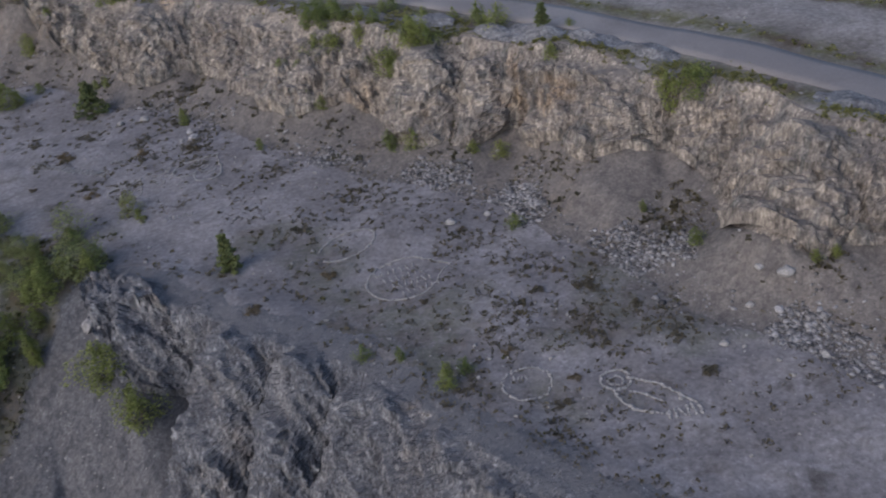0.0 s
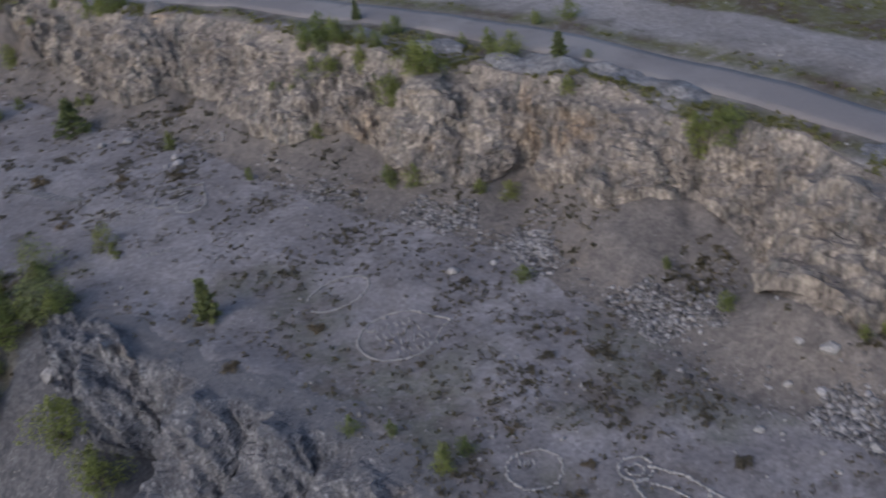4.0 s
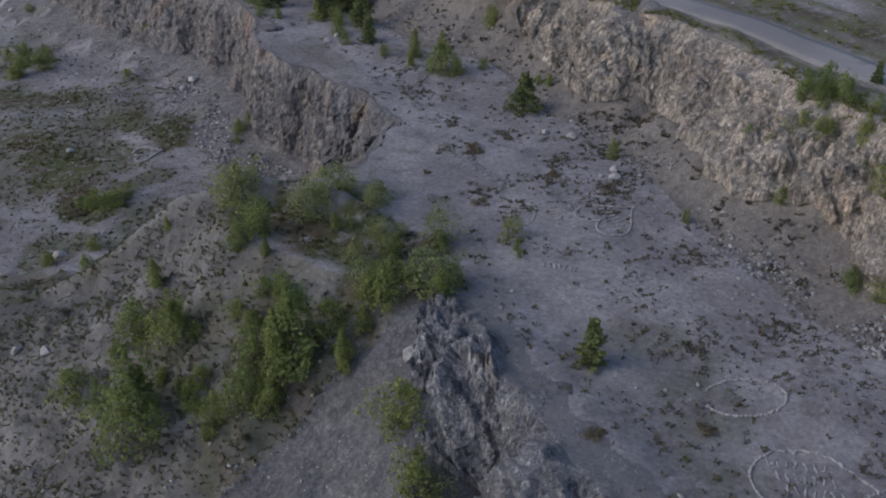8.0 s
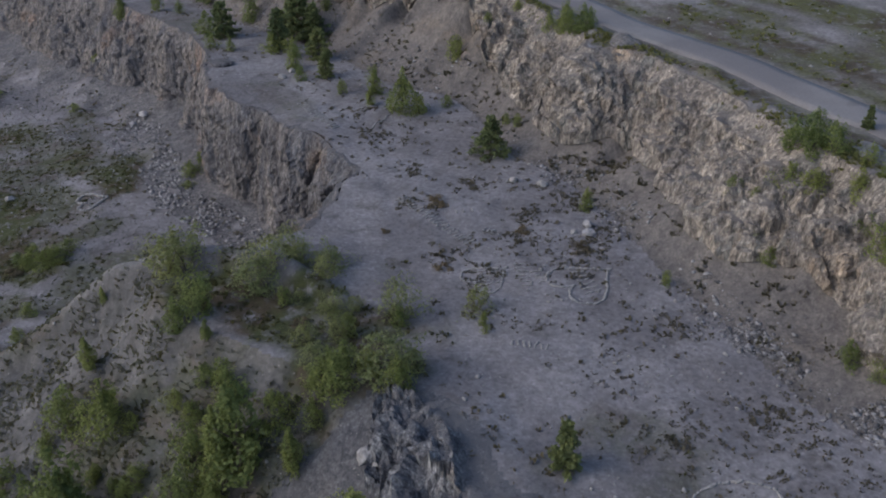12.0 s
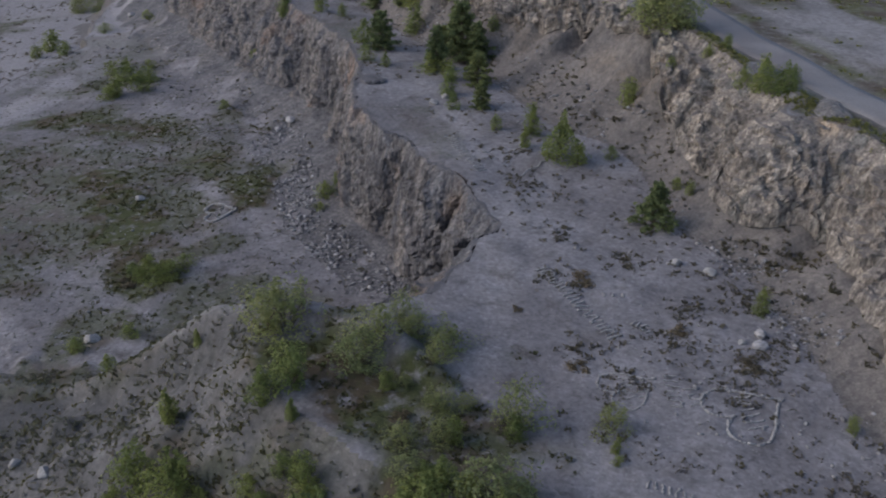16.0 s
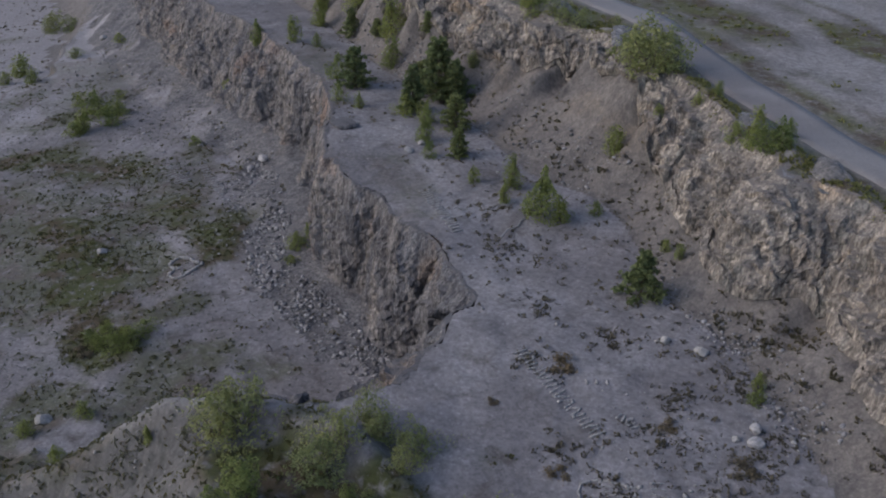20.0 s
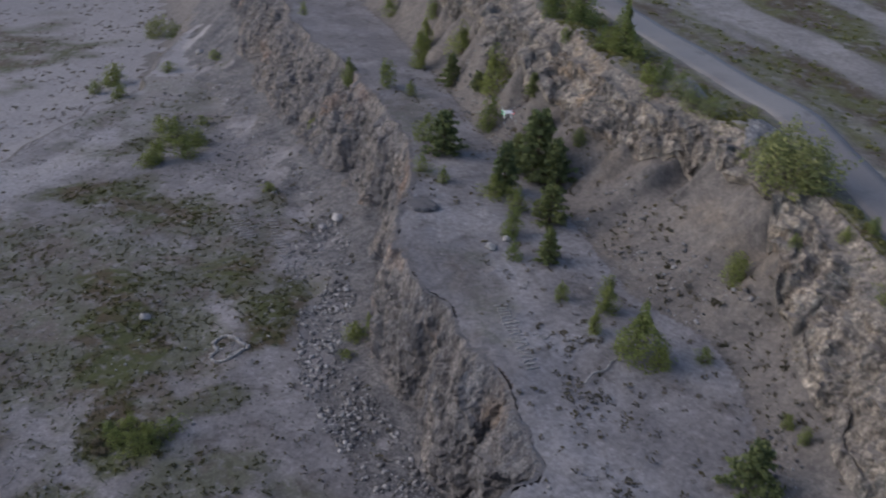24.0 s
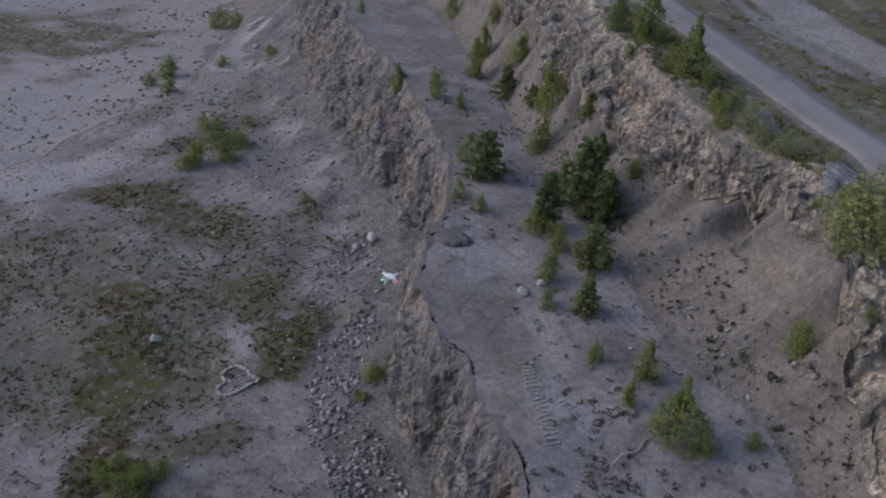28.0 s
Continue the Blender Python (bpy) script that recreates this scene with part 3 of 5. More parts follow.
sheet("spoil_mound", group_of == 4, MOUND, "overgrown mound of spoil beside the lower pit", "mound")

# ---------------------------------------------------------------- the broken faces, course by course from brink to foot


def face_of(name, line, sort, first, last, rows, surface, label, lumps, lean=(0.0, 0.0), reach=11.0, step=0.19, brink=0.25, flute=0.5):
    """Rock that follows the fall of the ground below a line and stands out from it block by block."""
    run = np.concatenate([[0], np.cumsum([math.hypot(b[0] - a[0], b[1] - a[1]) for a, b in zip(line, line[1:])])])
    ends = [float(np.interp(v, [p[1] for p in line], run)) for v in (first, last)]
    s = np.arange(ends[0], ends[1], step)
    pts = np.stack([np.interp(s, run, [p[k] for p in line]) for k in (0, 1)], 1)
    for _ in range(60):
        pts[1:-1] = (pts[:-2] + 2 * pts[1:-1] + pts[2:]) / 4
    way = np.gradient(pts, axis=0)
    for _ in range(60):
        way[1:-1] = (way[:-2] + 2 * way[1:-1] + way[2:]) / 4
    way /= np.linalg.norm(way, axis=1)[:, None]
    out = np.stack([-way[:, 1], way[:, 0]], 1)
    r = np.arange(-2.6, reach, 0.1)
    x, y = pts[:, :1] + out[:, :1] * r, pts[:, 1:] + out[:, 1:] * r
    z, kind = terrain(x, y)
    grid, fits = np.zeros((len(s), rows, 3)), np.zeros(len(s), bool)
    for i in range(len(s)):
        mine = np.nonzero(kind[i] == sort)[0]
        if len(mine) < 8:
            continue
        a, b = mine[0], min(mine[-1] + 5, len(r) - 1)
        far = np.concatenate([[0], np.cumsum(np.hypot(np.diff(r[a:b + 1]), np.diff(z[i, a:b + 1])))])
        at = np.linspace(0, far[-1], rows)
        for k, v in enumerate((x, y, z)):
            grid[i, :, k] = np.interp(at, far, v[i, a:b + 1])
        fits[i] = far[-1] > 1.5
    even = np.max(np.linalg.norm(np.diff(grid[:, ::rows - 1], axis=0), axis=2), axis=1) < 2.2
    du, dv = np.gradient(grid, axis=0), np.gradient(grid, axis=1)
    normal = np.cross(du, dv)
    normal /= np.maximum(np.linalg.norm(normal, axis=2), 1e-6)[..., None]
    normal *= np.where(normal[..., 2:] < 0, -1, 1)
    for _ in range(10):
        normal[1:-1] = (normal[:-2] + 2 * normal[1:-1] + normal[2:]) / 4
        normal[:, 1:-1] = (normal[:, :-2] + 2 * normal[:, 1:-1] + normal[:, 2:]) / 4
    gx2, gy2, gz2 = (grid[..., k] for k in range(3))
    gx2, gy2 = gx2 + lean[0] * gz2 + 0.25 * rough(gx2, gy2, gz2, 0.8, 87), gy2 + lean[1] * gz2 + 0.25 * rough(gx2, gy2, gz2, 0.8, 88)
    stand = sum(amount * (0.5 + 0.5 * blocks(gx2, gy2, gz2 * tall, size, 90 + 7 * k)) for k, (size, tall, amount) in enumerate(lumps))
    flutes = rough(gx2, gy2, gz2 * 0.1, 1.9, 93) + 0.6 * rough(gx2, gy2, gz2 * 0.16, 0.85, 94)
    stand = stand + flute * (0.5 - np.abs(flutes)) + 0.2 * layers(gx2, gy2, gz2, 0.8, 97, 3)
    fade = np.interp(np.arange(rows), [0, 2, 6, 12, rows - 4, rows - 1], [-0.1, brink, 0.2 + brink, 1.0, 1.0, 0.2])
    normal[..., 2] *= np.interp(np.arange(rows), [0, 3, 12], [0.0, 0.0, 1.0])
    grid = grid + normal * (fade * (stand - 0.1))[..., None]
    number = np.arange(len(s) * rows).reshape(len(s), rows)
    a, b = number[:-1], number[1:]
    near = fits[:-1] & fits[1:] & even
    faces = np.stack([a[:, :-1], b[:, :-1], b[:, 1:], a[:, 1:]], -1)[near].reshape(-1, 4)
    me = bpy.data.meshes.new(name)
    used, where = np.unique(faces, return_inverse=True)
    me.from_pydata(grid.reshape(-1, 3)[used].tolist(), [], where.reshape(faces.shape).tolist())
    me.update()
    me.materials.append(surface)
    return tagged(new(name, me), label, "cliff", kind="structure")


face_of("cliff_upper", RIM, 1, 2, 200, 42, ROCK_HIGH, "tan weathered quarry face above the middle bench", ((3.4, 0.14, 0.7), (1.0, 0.2, 0.5), (0.42, 0.45, 0.34)), (0.25, 0.1), 8.0, brink=0.12, flute=0.7)
face_of("cliff_corner", LOW, 2, 62, 93.2, 54, ROCK_CORNER, "dark blue-grey slabs at the corner of the bench", ((2.4, 0.14, 0.9), (0.9, 0.2, 0.5), (0.45, 0.4, 0.28)), (0.2, 0.3))
face_of("cliff_lower", LOW, 2, 93, 200, 54, ROCK_LOW, "pinkish grey broken quarry face below the middle bench", ((3.0, 0.14, 0.4), (1.1, 0.22, 0.34), (0.5, 0.4, 0.22)), (0.2, 0.3), flute=0.35)
face_of("cliff_near", LOW, 5, 4, 57, 56, ROCK_NEAR, "blue-grey slaty rock face falling into the gully", ((2.8, 0.14, 0.9), (0.8, 0.12, 0.5), (0.38, 0.2, 0.3)), (0.35, -0.45), brink=-0.1, flute=0.8)

# ---------------------------------------------------------------- the road on the upper level


def ribbon(name, line, half, surface, label, category, lift=0.05, step=1.5):
    bm = bmesh.new()
    pts = []
    for a, b in zip(line, line[1:]):
        m = max(1, int(math.hypot(b[0] - a[0], b[1] - a[1]) / step))
        pts += [(a[0] + (b[0] - a[0]) * i / m, a[1] + (b[1] - a[1]) * i / m) for i in range(m)]
    pts = np.array(pts)
    for _ in range(6):
        pts[1:-1] = (pts[:-2] + 2 * pts[1:-1] + pts[2:]) / 4
    way = np.gradient(pts, axis=0)
    way /= np.linalg.norm(way, axis=1)[:, None]
    side = np.stack([-way[:, 1], way[:, 0]], 1)
    rows = []
    offsets = [-1.0, -0.96, -0.55, -0.2, 0.2, 0.55, 0.96, 1.0]
    crown = [-0.25, 0, 0.04, 0.07, 0.07, 0.04, 0, -0.25]
    level = terrain(pts[:, 0], pts[:, 1])[0]
    for o, c in zip(offsets, crown):
        wob = half * (1 + 0.04 * rough(pts[:, 0], pts[:, 1], o, 4, 5))
        q = pts + side * (o * wob)[:, None]
        z = np.maximum(terrain(q[:, 0], q[:, 1])[0], level) + lift + c
        rows.append([bm.verts.new((a, b, d)) for (a, b), d in zip(q, z)])
    for r, s in zip(rows, rows[1:]):
        for i in range(len(pts) - 1):
            bm.faces.new((r[i], r[i + 1], s[i + 1], s[i])).smooth = True
    bmesh.ops.recalc_face_normals(bm, faces=bm.faces)
    me = bpy.data.meshes.new(name)
    bm.to_mesh(me)
    bm.free()
    me.materials.append(surface)
    return tagged(new(name, me), label, category, kind="structure")


ribbon("road", ROAD, 2.2, ROADWAY, "smooth grey haul road with pale wheel tracks along the rim", "road")


# ---------------------------------------------------------------- helpers for things


def mesh_from(name, verts, faces, surface, smooth=False):
    me = bpy.data.meshes.new(name)
    me.from_pydata([tuple(v) for v in verts], [], [tuple(int(i) for i in f) for f in faces])
    if smooth:
        me.polygons.foreach_set("use_smooth", np.full(len(me.polygons), True))
    me.update()
    me.materials.append(surface)
    return me


def fast_mesh(name, verts, faces, surface):
    """A mesh from arrays whose faces all have the same number of corners."""
    me = bpy.data.meshes.new(name)
    faces = np.asarray(faces, np.int32)
    me.vertices.add(len(verts))
    me.vertices.foreach_set("co", np.asarray(verts, np.float32).ravel())
    me.loops.add(faces.size)
    me.loops.foreach_set("vertex_index", faces.ravel())
    me.polygons.add(len(faces))
    me.polygons.foreach_set("loop_start", (np.arange(len(faces)) * faces.shape[1]).astype(np.int32))
    me.update(calc_edges=True)
    me.materials.append(surface)
    return me


def piece(name, me, parent, label=""):
    ob = new(name, me)
    ob.parent = parent
    return tagged(ob, label)


def part(name, bm, surface, parent, label="", smooth=True):
    me = bpy.data.meshes.new(name)
    for f in bm.faces:
        f.smooth = smooth
    bm.to_mesh(me)
    bm.free()
    me.materials.append(surface)
    return piece(name, me, parent, label)


def heights(x, y):
    return terrain(np.asarray(x, float), np.asarray(y, float))[0]


def tube(path, radii, sides=6):
    """A tapered stem along points."""
    verts, faces = [], []
    for i, (p, r) in enumerate(zip(path, radii)):
        p = Vector(p)
        way = (Vector(path[min(i + 1, len(path) - 1)]) - Vector(path[max(i - 1, 0)])).normalized()
        a = way.orthogonal().normalized()
        b = way.cross(a)
        for k in range(sides):
            t = 2 * math.pi * k / sides
            verts.append(p + a * (r * math.cos(t)) + b * (r * math.sin(t)))
        if i:
            for k in range(sides):
                q, s = (i - 1) * sides, i * sides
                faces.append((q + k, q + (k + 1) % sides, s + (k + 1) % sides, s + k))
    faces.append(tuple(range(len(verts) - sides, len(verts))))
    return verts, faces


# ---------------------------------------------------------------- bushes and trees, built one metre high and scaled


def foliage(name, rng, lobes, count, leaf, surface, hang=0.0):
    """Leaves in uneven lobes: mostly near each lobe's outside, gaps between."""
    lobes = np.array(lobes)
    chance = lobes[:, 3] * lobes[:, 4]
    pick = rng.choice(len(lobes), count, p=chance / chance.sum())
    way = rng.normal(size=(count, 3))
    way /= np.linalg.norm(way, axis=1)[:, None]
    way[:, 2] = np.where(way[:, 2] < -0.35, -way[:, 2], way[:, 2])
    r = rng.uniform(0.15, 1.0, count) ** 0.6 * rng.uniform(0.7, 1.35, count) * np.where(rng.uniform(0, 1, count) < 0.1, 1.35, 1.0)
    c = lobes[pick, :3] + way * (r[:, None] * np.stack([lobes[pick, 3], lobes[pick, 3], lobes[pick, 4]], 1))
    c[:, 2] = np.maximum(c[:, 2], 0.03)
    normal = way + rng.normal(scale=0.6, size=(count, 3))
    normal /= np.linalg.norm(normal, axis=1)[:, None]
    u = np.cross(normal, rng.normal(size=(count, 3)))
    u /= np.linalg.norm(u, axis=1)[:, None]
    u[:, 2] -= hang
    v = np.cross(normal, u)
    s = leaf * rng.uniform(0.55, 1.35, count)[:, None]
    bend = normal * s * 0.18
    verts = np.stack([c - u * s, c + v * s * 0.55 + bend, c + u * s, c - v * s * 0.55 + bend], 1).reshape(-1, 3)
    faces = np.arange(count * 4).reshape(-1, 4)
    return fast_mesh(name, verts, faces, surface)


def crown_of(name, rng, width, count, leaf, surface, slim, hang):
    """Leaves over an uneven dome, thick near its outside, with hollows and stray shoots."""
    n = count * 3
    t, z = rng.uniform(0, 2 * math.pi, n), rng.uniform(0.04, 1.0, n)
    wide = np.where(z < 0.35, 0.72 + 0.28 * z / 0.35, np.sqrt(np.maximum(1 - ((z - 0.35) / 0.66) ** 2, 0.0)))
    wide = wide * (1 - slim * z)
    off = rng.uniform(0, 50, 3)
    lump = layers(np.cos(t) * 0.8 + off[0], np.sin(t) * 0.8 + off[1], z * 1.6 + off[2], 0.62, 3, 3)
    edge = width * wide * np.maximum(1 + 0.85 * lump, 0.25)
    r = edge * rng.uniform(0, 1, n) ** 0.42 * np.where(rng.uniform(0, 1, n) < 0.08, rng.uniform(1.0, 1.3, n), 1.0)
    top = z * (1 + 0.42 * layers(np.cos(t) * 0.7 + off[1], np.sin(t) * 0.7 + off[2], 0, 0.5, 5, 2) * z)
    c = np.stack([r * np.cos(t), r * np.sin(t), np.clip(top, 0.02, 1.2)], 1)
    keep = np.nonzero(rough(c[:, 0] + off[0], c[:, 1] + off[1], c[:, 2] + off[2], 0.17, 8) + rng.normal(scale=0.25, size=n) > -0.18)[0][:count]
    c, t, r, edge = c[keep], t[keep], r[keep], edge[keep]
    count = len(c)
    way = np.stack([np.cos(t), np.sin(t), 0.5 + 0.6 * c[:, 2]], 1)
    normal = way + rng.normal(scale=0.7, size=(count, 3))
    normal /= np.linalg.norm(normal, axis=1)[:, None]
    u = np.cross(normal, rng.normal(size=(count, 3)))
    u /= np.linalg.norm(u, axis=1)[:, None]
    u[:, 2] = np.abs(u[:, 2]) - hang
    v = np.cross(normal, u)
    s = leaf * rng.uniform(0.55, 1.4, count)[:, None]
    bend = normal * s * 0.18
    verts = np.stack([c - u * s, c + v * s * 0.5 + bend, c + u * s, c - v * s * 0.5 + bend], 1).reshape(-1, 3)
    return fast_mesh(name, verts, np.arange(count * 4).reshape(-1, 4), surface)


def bush(seed, name="shrub", width=0.55, count=900, leaf=0.055, surface=None, stems=4, slim=0.0, hang=0.0):
    """A leafy bush or young tree with its own stems, limbs and crown."""
    rng = np.random.default_rng(seed)
    root = new(name)
    if slim > 0.3:
        trunk = [(0, 0, -0.06), (0.015, 0.01, 0.3), (-0.01, 0.0, 0.62), (0, 0, 0.9)]
        piece("trunk", mesh_from("trunk", *tube(trunk, (0.024, 0.019, 0.012, 0.004)), BARK, True), root)
    for i in range(stems):
        t, z = 2 * math.pi * (i + rng.uniform(-0.3, 0.3)) / stems, rng.uniform(0.45, 0.85)
        tip = (width * 0.8 * (1 - slim * z) * math.cos(t), width * 0.8 * (1 - slim * z) * math.sin(t), z)
        foot = (rng.uniform(-0.05, 0.05), rng.uniform(-0.05, 0.05), -0.06) if slim <= 0.3 else (0, 0, z * 0.5)
        mid = (tip[0] * 0.4, tip[1] * 0.4, foot[2] + (z - foot[2]) * 0.55)
        piece("limb", mesh_from("limb", *tube([foot, mid, tip], (0.016, 0.011, 0.004), 5), BARK, True), root)
    piece("crown", crown_of("crown", rng, width, count, leaf, surface, slim, hang), root)
    return root


def pine(seed, name="pine", width=0.3, tiers=9, surface=None):
    """A young pine: one trunk, boughs in whorls that shorten towards the top, needles in tufts along them."""
    rng = np.random.default_rng(seed)
    root = new(name)
    trunk = [(0, 0, -0.05), (0.01, 0.005, 0.35), (0, 0.01, 0.7), (0, 0, 0.98)]
    piece("trunk", mesh_from("trunk", *tube(trunk, (0.026, 0.02, 0.011, 0.003)), BARK, True), root)
    blobs, verts, faces = [], [], []
    for k in range(tiers):
        z = 0.1 + 0.86 * k / (tiers - 1)
        span = width * (1.05 - z) ** 0.6 * rng.uniform(0.8, 1.15)
        for j in range(5):
            t = 2 * math.pi * (j + rng.uniform(-0.25, 0.25)) / 5 + k * 0.7
            reach = span * rng.uniform(0.65, 1.15)
            tip = (reach * math.cos(t), reach * math.sin(t), z + 0.06)
            v, f = tube([(0, 0, z - 0.03), tip], (0.007, 0.002), 4)
            faces += [tuple(i + len(verts) for i in q) for q in f]
            verts += v
            for s in (0.45, 0.75, 1.0):
                blobs.append((tip[0] * s, tip[1] * s, z + 0.05 * s, 0.045 + 0.035 * (1 - z), 0.055))
    blobs.append((0, 0, 0.97, 0.02, 0.05))
    piece("bough", mesh_from("bough", verts, faces, BARK, True), root)
    piece("crown", foliage("crown", rng, blobs, 2200, 0.042, surface), root)
    return root


def sprout(seed, name="dry_shrub", surface=None, width=0.9, count=420):
    """A low, dry, twiggy cushion."""
    rng = np.random.default_rng(seed)
    root = new(name)
    blobs = [(rng.uniform(-1, 1) * width * 0.7, rng.uniform(-1, 1) * width * 0.7, rng.uniform(0.1, 0.45), rng.uniform(0.25, 0.5), rng.uniform(0.2, 0.4)) for _ in range(8)]
    for i in range(6):
        b = blobs[i]
        piece("twig", mesh_from("twig", *tube([(b[0] * 0.2, b[1] * 0.2, -0.1), (b[0] * 0.8, b[1] * 0.8, b[2] + 0.35)], (0.02, 0.006), 4), BARK, True), root)
    piece("crown", foliage("crown", rng, blobs, count, 0.10, surface), root)
    return root


FIRST = {}


def grow(maker, key, x, y, z, height, turn, label, category, group, squash=1.0):
    """Stand a plant at a place: the first of its sort is built, the rest are copies."""
    m = Matrix.Translation((x, y, z)) @ Matrix.Rotation(turn, 4, "Z") @ Matrix.Diagonal((height * squash, height * squash, height, 1))
    if key not in FIRST:
        root = maker()
        FIRST[key] = (root, Vector((height * squash, height * squash, height)))
        root.matrix_basis = m
    else:
        proto, s = FIRST[key]
        root = copy_thing(proto, m @ Matrix.Diagonal((1 / s.x / 1.0, 1 / s.y, 1 / s.z, 1)))
    return tagged(root, label, category, group)


SORTS = {
    "shrub": ([lambda i=i: bush(100 + i, "shrub", 0.38 + 0.06 * (i % 3), 1600, 0.036, LEAF) for i in range(4)], "bush"),
    "willow": ([lambda i=i: bush(200 + i, "willow_shrub", 0.46 + 0.05 * i, 1600, 0.036, LEAF_GREY, 5, 0.0, 0.15) for i in range(3)], "bush"),
    "tree": ([lambda i=i: bush(300 + i, "young_tree", 0.31 + 0.04 * i, 2400, 0.029, LEAF, 5, 0.45) for i in range(4)], "tree"),
    "pine": ([lambda i=i: pine(400 + i, "pine", 0.34 + 0.05 * i, 9 + i, LEAF_DARK) for i in range(3)], "tree"),
    "dry": ([lambda i=i: sprout(500 + i, "dry_shrub", DRY) for i in range(3)], "bush"),
}
SAY = {
    "shrub": ("fresh green leafy bush", "low round green bush"), "willow": ("pale grey-green willow bush", "loose grey-green willow bush"),
    "tree": ("slender young tree with bright leaves", "bushy young broadleaf tree"), "pine": ("small dark green pine", "dark pine with spreading boughs"),
    "dry": ("low brown dried bush", "dark withered cushion of twigs"),
}
WHERE = {"rim": "on the quarry's upper rim", "bench": "on the middle bench", "mound": "on the spoil mound", "pit": "on the pit floor"}


def plant_all(sort, where, rows):
    rng = random.Random(sort + where)
    makers, category = SORTS[sort]
    zs = heights([r[0] for r in rows], [r[1] for r in rows])
    for (x, y, h), z in zip(rows, zs):
        h = h * (0.72 if where == "rim" and sort == "shrub" else 0.8 if where == "bench" and sort in ("shrub", "tree", "willow") else 0.62 if where == "pit" and sort == "shrub" else 1.0)
        i = rng.randrange(len(makers))
        words = SAY[sort][h > 2.6 if sort != "dry" else rng.randrange(2)] if sort != "shrub" else SAY[sort][h < 2.2]
        low = 0.36 if sort == "dry" else 0.95
        grow(makers[i], (sort, i), x, y, float(z) - 0.06 * h, h * low * rng.uniform(0.92, 1.06), rng.uniform(0, 6.28), words + " " + WHERE[where], category,
             f"{SAY[sort][0].split(' ')[-1] if sort == 'pine' else sort} plants {WHERE[where]}", rng.uniform(0.9, 1.15) * (1.4 if sort == "dry" else 1.35 if where == "pit" and sort == "shrub" else 1.0))


# x, y and height of each, in metres
plant_all("dry", "bench", [(27.7, 29.2, 1.1), (25.0, 27.9, 1.4), (24.6, 39.0, 1.0), (27.8, 26.5, 1.0), (19.6, 23.0, 1.2), (20.0, 16.7, 1.4), (13.0,
    39.8, 1.7), (5.9, 37.9, 1.6), (17.6, 31.9, 0.9), (29.4, 13.8, 1.6), (29.8, 22.0, 1.3), (22.0, 18.2, 1.1), (5.0, 72.4, 2.0), (-2.6, 76.9, 2.4),
    (9.3, 69.6, 2.2), (-1.5, 66.8, 1.7), (-27.0, 100.4, 1.7)])
plant_all("dry", "mound", [(-11.3, 58.8, 1.6), (-16.1, 61.2, 1.2), (-6.3, 72.2, 1.1)])
plant_all("dry", "pit", [(-44.8, 83.9, 2.6)])
plant_all("pine", "bench", [(6.3, 45.2, 3.7), (2.3, 87.2, 4.3), (-21.8, 121.9, 7.0), (-23.4, 116.9, 5.1), (-19.5, 120.3, 5.5), (-17.8, 112.7, 4.2),
    (-16.1, 106.4, 3.2), (-39.2, 145.0, 3.8), (-31.7, 123.0, 5.3), (-24.3, 124.1, 3.6), (-25.7, 133.1, 2.9), (-23.1, 129.6, 2.7), (-34.0, 139.7, 2.6),
    (-24.0, 128.1, 3.7)])
plant_all("pine", "rim", [(40.8, 51.0, 3.0), (31.1, 73.6, 2.1)])
plant_all("shrub", "bench", [(14.5, 22.1, 2.3), (16.2, 22.8, 1.7), (10.9, 28.1, 1.6), (13.0, 26.4, 1.3), (28.3, 36.6, 1.8), (1.6, 59.7, 1.2), (15.3,
    65.2, 1.6), (10.6, 77.8, 1.7), (40.2, 15.9, 1.2), (41.5, 15.4, 1.2), (36.6, 30.4, 1.2), (36.8, 24.2, 2.1), (30.8, 48.0, 1.5), (32.9, 46.7, 2.0),
    (26.9, 52.6, 2.5), (20.8, 70.5, 2.3), (22.5, 64.8, 1.7), (22.1, 68.9, 2.0), (1.9, 105.7, 1.8), (24.2, 68.6, 2.7), (28.7, 60.2, 3.9), (5.0, 91.7,
    1.7), (3.9, 93.4, 1.6), (21.5, 66.2, 1.5), (10.4, 76.3, 1.4), (25.3, 54.6, 2.4), (1.8, 58.7, 1.0), (-31.0, 104.0, 2.8), (-5.0, 96.5, 2.8), (-2.2,
    98.5, 1.8), (-1.4, 106.1, 3.5), (-13.7, 101.5, 1.9)])
plant_all("shrub", "bench", [(-20.1, 109.2, 3.4), (-18.9, 105.9, 2.4), (-34.8, 125.9, 3.8), (-29.2, 116.3, 2.0), (-31.8, 117.4, 2.4), (-30.0, 132.3,
    4.4), (-45.7, 140.0, 4.2), (-41.9, 138.7, 2.3), (-58.3, 170.0, 4.2), (-48.4, 161.8, 3.3), (-70.4, 165.2, 2.5), (-21.2, 113.8, 3.2), (-18.5, 124.5,
    2.1), (-23.9, 115.5, 2.8)])
